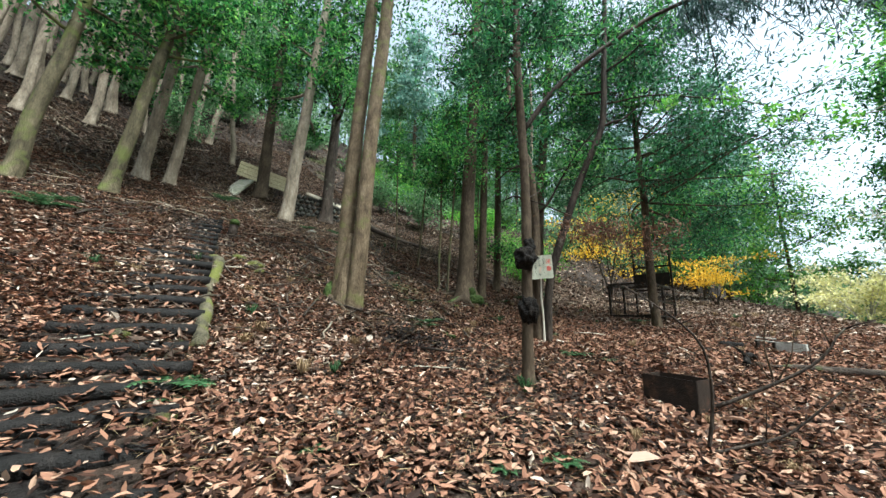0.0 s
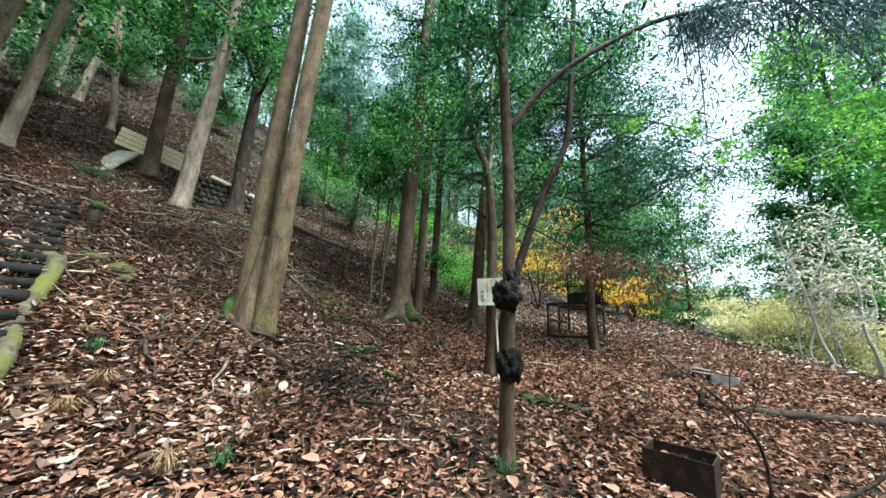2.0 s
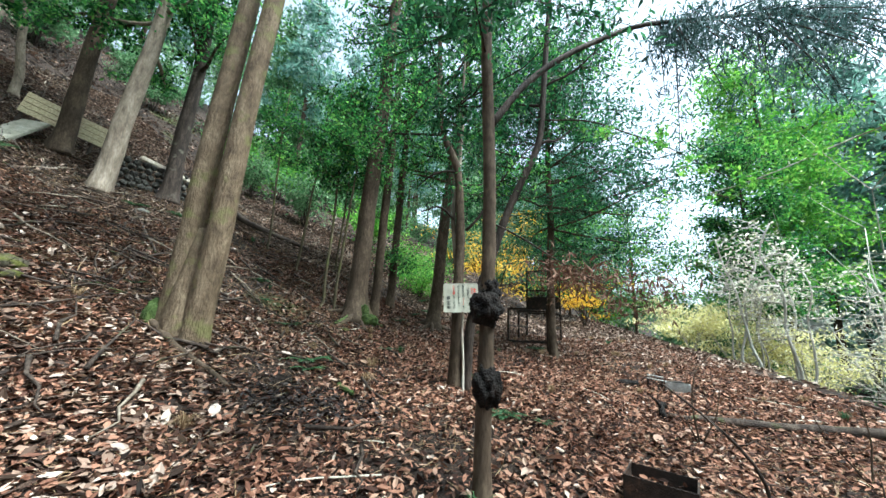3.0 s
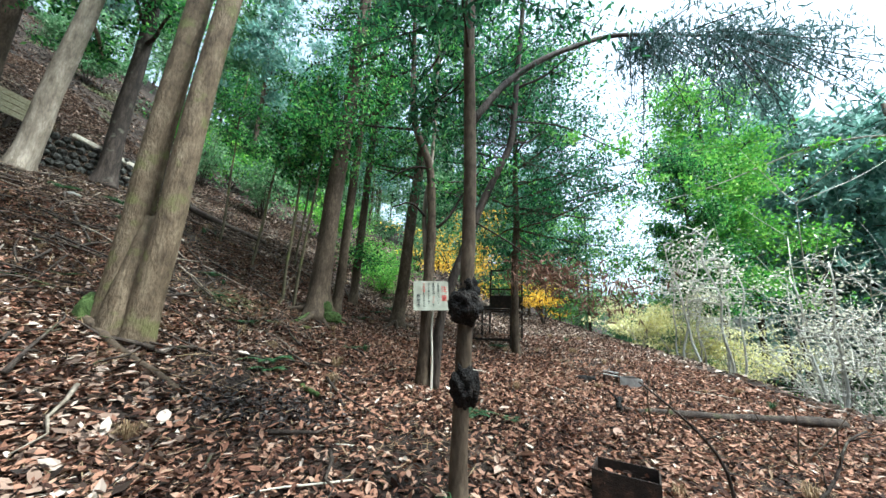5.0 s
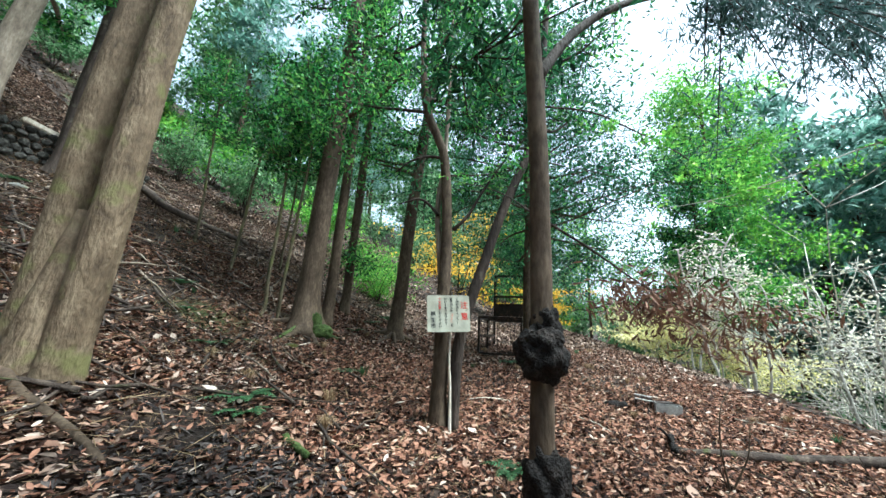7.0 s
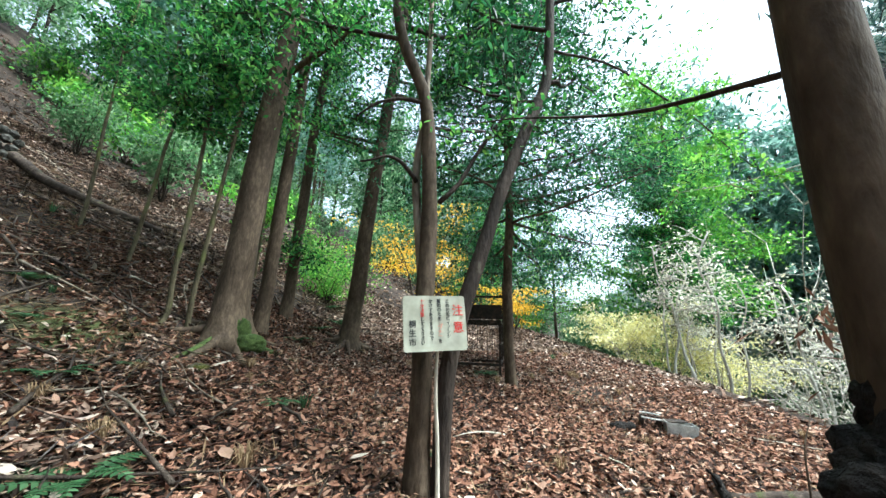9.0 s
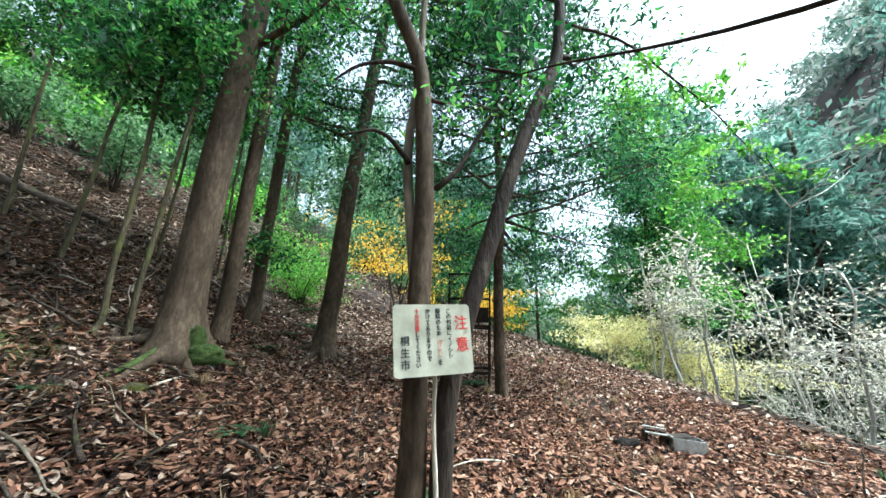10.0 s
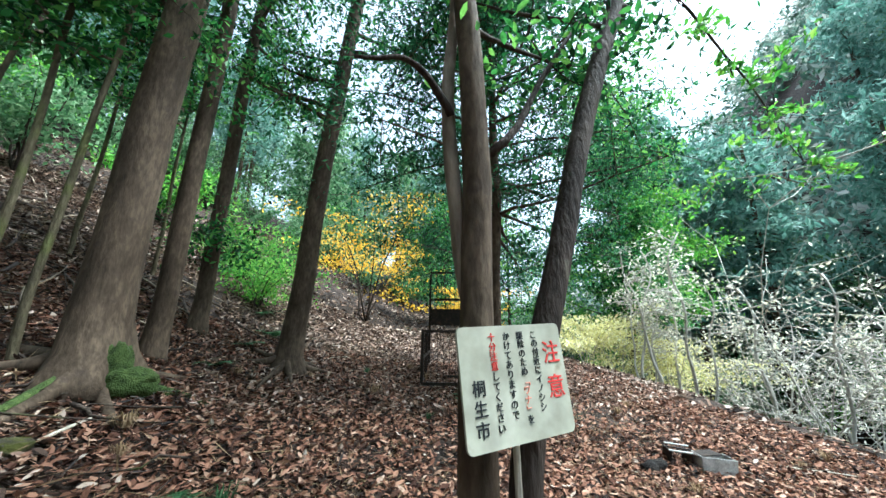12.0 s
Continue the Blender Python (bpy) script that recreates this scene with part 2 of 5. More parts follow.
def tube(points, radii, sides=8, rough=0.0, seed=0, lobes=None):
    """A tapering, slightly knobbly tube along points."""
    p = np.array(points, float)
    r = np.array(radii, float)
    d = np.gradient(p, axis=0)
    d /= np.linalg.norm(d, axis=1)[:, None] + 1e-9
    ref = np.array([1.0, 0, 0]) if abs(d[:, 0]).mean() < 0.7 else np.array([0, 1.0, 0])
    u = np.cross(d, ref)
    u /= np.linalg.norm(u, axis=1)[:, None] + 1e-9
    v = np.cross(d, u)
    rnd = np.random.default_rng(seed + 11)
    a = np.linspace(0, 2 * np.pi, sides, endpoint=False)
    rr = r[:, None] * (1 + rough * rnd.uniform(-1, 1, (len(p), sides)))
    if lobes is not None:
        rr = rr * lobes(np.arange(len(p)) / max(1, len(p) - 1), a)
    ring = p[:, None] + rr[..., None] * (np.cos(a)[None, :, None] * u[:, None] + np.sin(a)[None, :, None] * v[:, None])
    verts = ring.reshape(-1, 3)
    faces = []
    for i in range(len(p) - 1):
        for j in range(sides):
            k = (j + 1) % sides
            faces.append((i * sides + j, i * sides + k, (i + 1) * sides + k, (i + 1) * sides + j))
    faces.append(tuple(range(sides - 1, -1, -1)))
    faces.append(tuple(range((len(p) - 1) * sides, len(p) * sides)))
    return verts, faces


def joined(items):
    vs, fs, o = [], [], 0
    for v, f in items:
        vs.append(np.asarray(v))
        fs += [tuple(i + o for i in q) for q in f]
        o += len(v)
    return np.concatenate(vs), fs


def bend(points, n, wobble=0.0, seed=0):
    """A smooth line of n points through the given ones, with a little wobble."""
    p = np.array(points, float)
    s = np.r_[0, np.cumsum(np.linalg.norm(np.diff(p, axis=0), axis=1))]
    t = np.linspace(0, s[-1], n)
    q = np.stack([np.interp(t, s, p[:, k]) for k in range(3)], 1)
    for _ in range(2):
        q[1:-1] = 0.25 * q[:-2] + 0.5 * q[1:-1] + 0.25 * q[2:]
    rnd = np.random.default_rng(seed + 5)
    w = rnd.normal(0, 1, (n, 3))
    for _ in range(3):
        w[1:-1] = (w[:-2] + w[1:-1] + w[2:]) / 3
    w[0] = 0
    return q + wobble * w


def leaf_cloud(places, size, rnd, droop=0.0, narrow=0.45, flat=0.0, spread=0.35, six=False):
    """Leaves at the places, each a small folded blade. flat: how level they lie; droop: how much they hang."""
    n = len(places)
    d = rnd.normal(0, 1, (n, 3))
    d[:, 2] = d[:, 2] * (1 - flat) - droop * 1.5
    d /= np.linalg.norm(d, axis=1)[:, None] + 1e-9
    up = rnd.normal(0, 1, (n, 3)) * (1 - flat)
    up[:, 2] += 1.2
    s = np.cross(d, up)
    s /= np.linalg.norm(s, axis=1)[:, None] + 1e-9
    w = np.cross(s, d)
    L = (size * rnd.uniform(1 - spread, 1 + spread, n))[:, None]
    B = L * narrow
    p = np.asarray(places)
    fold = 0.25 * B * rnd.uniform(0.2, 1.0, (n, 1))
    if six:
        curl = L * rnd.uniform(-0.12, 0.2, (n, 1))
        v = np.stack([p - d * L / 2, p - d * L * 0.18 + s * B * 0.46 + w * fold, p + d * L * 0.2 + s * B * 0.42 + w * fold, p + d * L / 2 + w * curl,
                      p + d * L * 0.2 - s * B * 0.42 + w * fold, p - d * L * 0.18 - s * B * 0.46 + w * fold], 1).reshape(-1, 3)
        b = 6 * np.arange(n)[:, None]
        f = np.concatenate([b + [0, 3, 2, 1], b + [0, 5, 4, 3]], 0)
        return v, f
    v = np.stack([p - d * L / 2, p + s * B / 2 + w * fold, p + d * L / 2, p - s * B / 2 + w * fold], 1).reshape(-1, 3)
    b = 4 * np.arange(n)[:, None]
    return v, np.concatenate([b + [0, 2, 1], b + [0, 3, 2]], 0)


def clumps(centres, per, size, rnd, squash=0.6):
    """Points gathered round centres (x, y, z, radius)."""
    c = np.array(centres, float)
    k = np.repeat(np.arange(len(c)), per)
    off = rnd.normal(0, 0.5, (len(k), 3)) * c[k, 3:4]
    off[:, 2] *= squash
    return c[k, :3] + off


def crown_parts(thing, ends, n, size, rnd, leaf, bark, reach, clump, droop=0.0, narrow=0.45, twigs=True, tips=3, label=""):
    """Twigs from the ends of the limbs, and leaves gathered along them."""
    e = np.repeat(np.array(ends, float), tips, axis=0)
    tip = e + rnd.normal(0, 1, e.shape) * (reach, reach, reach * 0.55) - (0, 0, droop * reach)
    if twigs:
        items = [tube(np.array([a, (a + b) / 2 + rnd.normal(0, 0.04, 3), b]), [0.009, 0.006, 0.003], 4) for a, b in zip(e, tip)]
        piece("twigwork", *joined(items), bark, thing, kind="stuff")
    k = np.repeat(np.arange(len(e)), max(3, n // len(e)))
    u = rnd.uniform(0.15, 1.1, len(k))[:, None]
    pts = e[k] * (1 - u) + tip[k] * u + rnd.normal(0, 0.42 * clump, (len(k), 3)) * (1, 1, 0.6)
    v, f = leaf_cloud(pts, size, rnd, droop, narrow, six=size < 0.1)
    piece("crown", v, f, leaf, thing, label, False)


# ---- ground ----
def ground_sheet():
    u = np.linspace(-1, 1, 361)
    xs = 1.0 + 9 * u + 400 * np.sign(u) * np.abs(u) ** 7
    ys = 6.0 + 10 * u + 400 * np.sign(u) * np.abs(u) ** 7
    X, Y = np.meshgrid(xs, ys)
    Z = ground_z(X, Y)
    bump = np.array([[noise.noise((x * 0.9, y * 0.9, 0)) * 0.05 + noise.noise((x * 3.1, y * 3.1, 4)) * 0.018 for x in xs] for y in ys])
    Z = Z + bump
    n = len(u)
    verts = np.stack([X, Y, Z], -1).reshape(-1, 3)
    i = np.arange(n - 1)
    q = (i[:, None] * n + i[None, :]).reshape(-1, 1)
    faces = np.concatenate([q, q + 1, q + n + 1, q + n], 1)
    ob = new("ground", mesh_of("ground", verts, faces, SOIL))
    return tagged(ob, "dark forest soil covered with brown leaf litter", "ground", kind="structure")


ground_sheet()


def litter(name, n, x0, x1, y0, y1, size, label, keep, mat=LITTER):
    rnd = np.random.default_rng(n)
    x, y = rnd.uniform(x0, x1, n), rnd.uniform(y0, y1, n)
    m = keep(x, y, rnd.uniform(0, 1, n))
    x, y = x[m], y[m]
    z = ground_z(x, y) + np.array([noise.noise((a * 0.9, b * 0.9, 0)) * 0.05 for a, b in zip(x, y)]) + rnd.uniform(0.0, 0.055, len(x)) + 0.05 * ~off_stairs(x, y)
    v, f = leaf_cloud(np.stack([x, y, z], 1), size, rnd, narrow=0.42, flat=0.6, six=True, spread=0.6)
    return tagged(new(name, mesh_of(name, v, f, mat, False)), label, "leaves", kind="stuff")


STAIR_A, STAIR_B, STAIR_W = np.array([-0.95, -0.75]), np.array([-8.6, 5.5]), 1.2
STAIR_D = (STAIR_B - STAIR_A) / np.linalg.norm(STAIR_B - STAIR_A)
STAIR_N = np.array([STAIR_D[1], -STAIR_D[0]])


def off_stairs(x, y):
    rel = np.stack([x - STAIR_A[0], y - STAIR_A[1]], -1)
    a, s = rel @ STAIR_D, rel @ STAIR_N
    return (np.abs(s) > STAIR_W / 2 - 0.05) | (a < 0) | (a > 10.6)


def bare(x, y):
    """Patches where dark soil shows, on the slope below the hill."""
    v = np.array([noise.noise((a * 0.45, b * 0.45, 7)) for a, b in zip(x, y)])
    return 0.5 + 1.1 * v - 0.35 * (x < -1.0) * (y > 4.2)


litter("leaf_litter", 260000, -7, 8.5, -2.6, 12, 0.074, "brown and tan fallen leaves covering the clearing", lambda x, y, r: (off_stairs(x, y) | (r < 0.3)) & (r < 1.15 * bare(x, y) + 0.58))
litter("leaf_litter", 190000, -19, -1, 1, 19, 0.11, "dull brown leaves and litter scattered over the hillside", lambda x, y, r: (r < bare(x, y) + 0.75) & ~((x > -7) & (y < 12) & (r < 0.45)), LITTER_HILL)
litter("leaf_litter", 62000, -14, -6.6, -1.5, 8.5, 0.095, "tan fallen leaves covering the bank beside the steps", lambda x, y, r: off_stairs(x, y) & (r < bare(x, y) + 0.75))
litter("leaf_litter", 36000, -0.5, 9.5, 8.5, 17, 0.1, "dull pale leaves at the back of the clearing", lambda x, y, r: r < bare(x, y) + 0.6, LITTER_HILL)
litter("leaf_litter", 60000, -30, 11, -2, 30, 0.17, "brown fallen leaves scattered over the far slopes", lambda x, y, r: (r < bare(x, y) + 0.35) & ~((x > -18) & (x < 8) & (y < 13)), LITTER_HILL)


# ---- trees ----
def trunk_mesh(height, dia, lean=(0, 0), taper=0.45, sides=14, rings=26, flare=1.5, seed=0, wobble=0.05, rough=0.035):
    """A trunk from a little below the ground, with a root flare that breaks into lobes."""
    t = np.linspace(0, 1, rings) ** 1.5
    line = np.stack([lean[0] * t * height, lean[1] * t * height, t * height - 0.12], 1)
    rnd = np.random.default_rng(seed + 3)
    w = rnd.normal(0, wobble, (rings, 2))
    for _ in range(4):
        w[1:-1] = (w[:-2] + w[1:-1] + w[2:]) / 3
    w[:3] = 0
    line[:, :2] += w
    h = t * height
    r = dia / 2 * ((1 - (1 - taper) * t) + (flare - 1) * np.exp(-h / (0.62 * dia)))
    phase = rnd.uniform(0, 6.28, 3)
    fall = np.exp(-h / (0.8 * dia))[:, None]

    def lobes(_, a):
        return 1 + fall * (0.22 * np.sin(3 * a + phase[0]) + 0.16 * np.sin(5 * a + phase[1]))[None] + 0.03 * np.sin(2 * a + phase[2])[None]
    return tube(line, r, sides, rough, seed, lobes), line


def at_height(line, z):
    return np.array([np.interp(z, line[:, 2], line[:, k]) for k in range(3)])


def mossy_root(thing, at, size, seed):
    """A swollen root at a tree's foot, grown over with moss."""
    bm = bmesh.new()
    bmesh.ops.create_icosphere(bm, subdivisions=4, radius=1)
    for q in bm.verts:
        k = 1 + 0.25 * noise.noise(q.co * 1.7 + Vector((seed, 0, 0))) + 0.1 * noise.noise(q.co * 5) + 0.05 * noise.noise(q.co * 14)
        q.co = Vector([q.co[i] * size[i] * k + at[i] for i in range(3)])
    part("root", bm, MOSS, thing, "moss-covered root", True)


def limbs(line, specs, dia, seed=0):
    """Limbs that leave the trunk: (height, turn in degrees, length, rise, thickness). Gives the tubes and their ends."""
    out, ends = [], []
    for k, (z, turn, length, rise, thick) in enumerate(specs):
        a = at_height(line, z)
        d = np.array([math.sin(radians(turn)), math.cos(radians(turn)), 0])
        pts = bend([a, a + d * length * 0.45 + (0, 0, rise * 0.3), a + d * length + (0, 0, rise)], 9, length * 0.03, seed + k)
        out.append(tube(pts, np.linspace(thick, thick * 0.25, 9), 6, 0.08, seed + k))
        ends += [pts[4], pts[6], pts[8]]
    return out, ends


def tree(x, y, height, dia, bark, leaf, label, lean=(0, 0), taper=0.45, crown=(6, 12), spread=2.0, n_limbs=14, leaves=5000, size=0.1, droop=0.0, narrow=0.45,
         seed=0, flare=1.5, group="", extra=(), sink=0.0, clump=0.7, wobble=0.05, joined_limbs=False, roots=0, mossy=False):
    rnd = np.random.default_rng(seed + 100)
    thing = empty("tree", x, y, gz(x, y) - sink, label, "tree", group)
    (v, f), line = trunk_mesh(height, dia, lean, taper, seed=seed, flare=flare, wobble=wobble)
    bole = piece("trunk", v, f, bark, thing)
    specs = list(extra)
    for k in range(n_limbs):
        z = crown[0] + (crown[1] - crown[0]) * (k + rnd.uniform(0, 1)) / max(1, n_limbs)
        shrink = 1 - 0.6 * (z - crown[0]) / max(0.1, crown[1] - crown[0])
        specs.append((z, rnd.uniform(0, 360), spread * shrink * rnd.uniform(0.6, 1.1), spread * rnd.uniform(-0.1, 0.4) - droop * spread * 0.5, dia * 0.13 * shrink + 0.012))
    tubes, ends = limbs(line, specs, dia, seed)
    if joined_limbs:
        piece("branchwork", *joined(tubes), bark, thing, kind="stuff")
    else:
        for tv, tf in tubes:
            piece("branch", tv, tf, bark, thing)
    for k in range(roots):
        a = 6.283 * k / roots + rnd.uniform(-0.4, 0.4)
        L = rnd.uniform(1.2, 2.6) * dia + 0.25
        c, sn = math.cos(a), math.sin(a)
        q = [(c * u, sn * u, gz(x + c * u, y + sn * u) - gz(x, y) + h) for u, h in ((dia * 0.35, 0.16), (dia * 0.9, 0.05), (L * 0.7, 0.02), (L, -0.02))]
        piece("root", *tube(bend(q, 9, 0.03, seed + k), np.linspace(0.19 * dia, 0.03 * dia, 9), 7, 0.1, k), MOSS if mossy and k % 3 == 0 else bark, bole, "moss-covered root" if mossy and k % 3 == 0 else "")
    if leaves and ends:
        crown_parts(thing, ends, leaves, size, rnd, leaf, bark, 0.36 * spread, clump * 0.55, droop, narrow, not joined_limbs)
    return thing


# the tall trunks along the foot of the hill
tall = tree(-1.27, 8.8, 17, 0.5, BARK_BROWN, GREEN, "tall straight brown-barked tree with mossy flared roots", crown=(4.6, 15), spread=2.0, n_limbs=18, leaves=9000, size=0.11, seed=1, flare=2.05, roots=9, mossy=True, lean=(0.034, 0.0))
mossy_root(tall, (0.25, -0.16, 0.05), (0.15, 0.14, 0.34), 2)
mossy_root(tall, (0.38, -0.22, -0.03), (0.27, 0.13, 0.15), 3)
tree(-0.95, 9.8, 16, 0.28, BARK_BROWN, GREEN, "slender brown-barked tree beside a thicker trunk", lean=(0.028, 0), crown=(4.4, 14), spread=1.7, n_limbs=16, leaves=8000, size=0.105, seed=2)
tree(-0.68, 11.2, 16, 0.27, BARK_BROWN, GREEN, "slender brown-barked tree with a broken stub and knot", lean=(0.026, 0), crown=(4.8, 14), spread=1.7, n_limbs=16, leaves=8000, size=0.105, seed=3, extra=((1.35, 80, 0.45, 0.1, 0.03), (1.3, 250, 0.25, 0.5, 0.025)))
tree(0.74, 10.5, 15, 0.4, BARK_BROWN, GREEN, "straight brown tree with spreading surface roots", crown=(4.4, 13), spread=2.0, n_limbs=18, leaves=9000, size=0.11, seed=4, flare=1.9, lean=(0.085, 0), roots=8)


def twin_tree():
    x, y = -2.74, 4.68
    thing = empty("tree", x, y, gz(x, y), "twin-stemmed tree with smooth tan bark and mossy foot", "tree")
    for k, (dx, dy, lean, h, d) in enumerate([(-0.24, 0.07, (0.032, 0.0), 16, 0.36), (0.22, -0.08, (0.04, 0.0), 16, 0.34)]):
        (v, f), line = trunk_mesh(h, d, lean, 0.62, 16, 30, 1.35, seed=20 + k, wobble=0.04)
        piece("trunk", v + np.array([dx, dy, 0.12 - 0.3 * k]), f, BARK_TAN, thing)
    web = bend([(0, -0.02, -0.15), (0, -0.02, 0.4), (0.0, 0.0, 0.95), (0.0, 0.02, 1.5)], 18, 0.004, 5)
    piece("trunk_foot", *tube(web, np.linspace(0.3, 0.06, 18), 14, 0.06, 6), BARK_TAN, thing, "fused foot of the two stems")
    mossy_root(thing, (-0.4, -0.04, 0.14), (0.13, 0.13, 0.3), 4)
    rnd = np.random.default_rng(77)
    c = np.c_[rnd.normal(0, 1.5, (90, 2)), rnd.uniform(7.5, 15, 90), np.full(90, 0.9)]
    v, f = leaf_cloud(clumps(c, 130, 0.13, rnd), 0.13, rnd)
    piece("crown", v, f, GREEN, thing, smooth=False)


twin_tree()


def sign_trees():
    x, y = 1.08, 5.3
    z = gz(x, y)
    thing = empty("tree", x, y, z, "dark forked tree trunk standing behind the warning sign", "tree")
    stem = bend([(0, 0, -0.12), (0, 0, 0.6), (0, 0, 1.8), (0.02, 0, 2.5), (-0.02, 0, 3.2), (-0.08, 0, 3.75), (-0.26, 0.02, 3.98), (-0.42, 0.05, 4.5), (-0.5, 0.1, 6.0), (-0.6, 0.1, 8.5)], 44, 0.01, 31)
    h = np.clip(stem[:, 2], 0, 9)
    line = stem
    piece("trunk", *tube(stem, 0.098 - 0.009 * h + 0.035 * np.exp(-h / 0.2), 14, 0.05, 31), BARK_BROWN, thing)
    fork = bend([at_height(line, 1.55), (-0.03, 0.09, 1.85), (-0.07, 0.1, 2.3), (-0.14, 0.1, 2.7), (-0.13, 0.1, 3.08), (-0.05, 0.12, 3.4), (-0.02, 0.2, 4.4), (0.0, 0.3, 6.5)], 24, 0.012, 71)
    piece("branch", *tube(fork, np.linspace(0.046, 0.02, 24), 8, 0.06, 12), BARK_PALE, thing, "pale grey second stem")
    for k, q in enumerate((((-0.12, 0.06, 2.7), (-0.26, 0.02, 2.88), (-0.44, 0.0, 2.9), (-0.66, 0.0, 2.78)), ((-0.08, 0.0, 3.55), (-0.35, 0.0, 3.58), (-0.57, 0.0, 3.44), (-0.75, 0.0, 3.25)), ((0.1, 0.0, 2.5), (0.29, 0.0, 2.66), (0.5, 0.0, 3.12), (1.0, 0.0, 3.9), (1.3, 0.0, 4.2)))):
        piece("branch", *tube(bend(q, 14, 0.012, 80 + k), np.linspace(0.026, 0.009, 14), 7, 0.08, k), BARK_DARK, thing)
    specs = [(4.3, 280, 1.5, 0.2, 0.03), (4.5, 60, 1.6, 1.2, 0.035), (3.3, 80, 1.5, 0.5, 0.02), (5.2, 140, 1.2, 0.9, 0.03), (5.6, 330, 1.6, 0.9, 0.03), (6.4, 80, 1.5, 0.8, 0.03), (6.8, 220, 1.5, 0.7, 0.03), (7.4, 20, 1.3, 0.8, 0.03)]
    tubes, ends = limbs(line, specs, 0.19, 5)
    for tv, tf in tubes:
        piece("branch", tv, tf, BARK_DARK, thing)
    rnd = np.random.default_rng(5)
    e = np.array(ends + [line[-1], fork[-1], fork[14]])
    e = e[e[:, 2] > 3.1]
    crown_parts(thing, e, 8000, 0.075, rnd, GREEN, BARK_DARK, 0.55, 0.35, tips=4)
    other = empty("tree", x + 0.17, y - 0.08, gz(x + 0.17, y - 0.08), "dark slanting tree stem beside the warning sign", "tree")
    zb = other.location.z
    pts = bend([(0, 0, -0.1), (0.0, 0.0, 0.9 - zb), (0.03, 0.0, 1.44 - zb), (0.22, 0.0, 2.13 - zb), (0.38, 0.0, 2.57 - zb), (0.6, 0.02, 3.25 - zb), (0.9, 0.03, 3.96 - zb), (1.2, 0.03, 4.63 - zb), (1.28, 0.05, 5.3 - zb), (1.5, 0.05, 8)], 40, 0.01, 4)
    piece("trunk", *tube(pts, np.linspace(0.08, 0.045, 40), 12, 0.05, 9), BARK_DARK, other)
    tubes, ends = limbs(pts, [(4.2, 60, 1.2, 0.9, 0.03), (5.0, 300, 1.3, 0.8, 0.03), (5.4, 100, 1.2, 1.0, 0.03), (6.4, 20, 1.2, 0.8, 0.025), (3.9, 320, 1.3, 0.9, 0.025)], 0.1, 8)
    for tv, tf in tubes:
        piece("branch", tv, tf, BARK_DARK, other)
    e = np.array(ends)
    crown_parts(other, e[e[:, 2] > 4.6], 3000, 0.075, rnd, GREEN, BARK_DARK, 0.5, 0.3, tips=4)
    o = np.array(other.location)
    reach = bend([at_height(pts, 4.7), np.array((3.3, 5.2, 5.15)) - o, np.array((4.6, 5.25, 4.85)) - o, np.array((6.1, 5.3, 4.15)) - o], 16, 0.03, 14)
    piece("branch", *tube(reach, np.linspace(0.018, 0.005, 16), 6, 0.08, 5), BARK_DARK, other)
    crown_parts(other, reach[5::2], 420, 0.085, rnd, GREEN_LIGHT, BARK_DARK, 0.3, 0.15, 0.3, tips=2, label="bright green leaves on a long twig")


sign_trees()


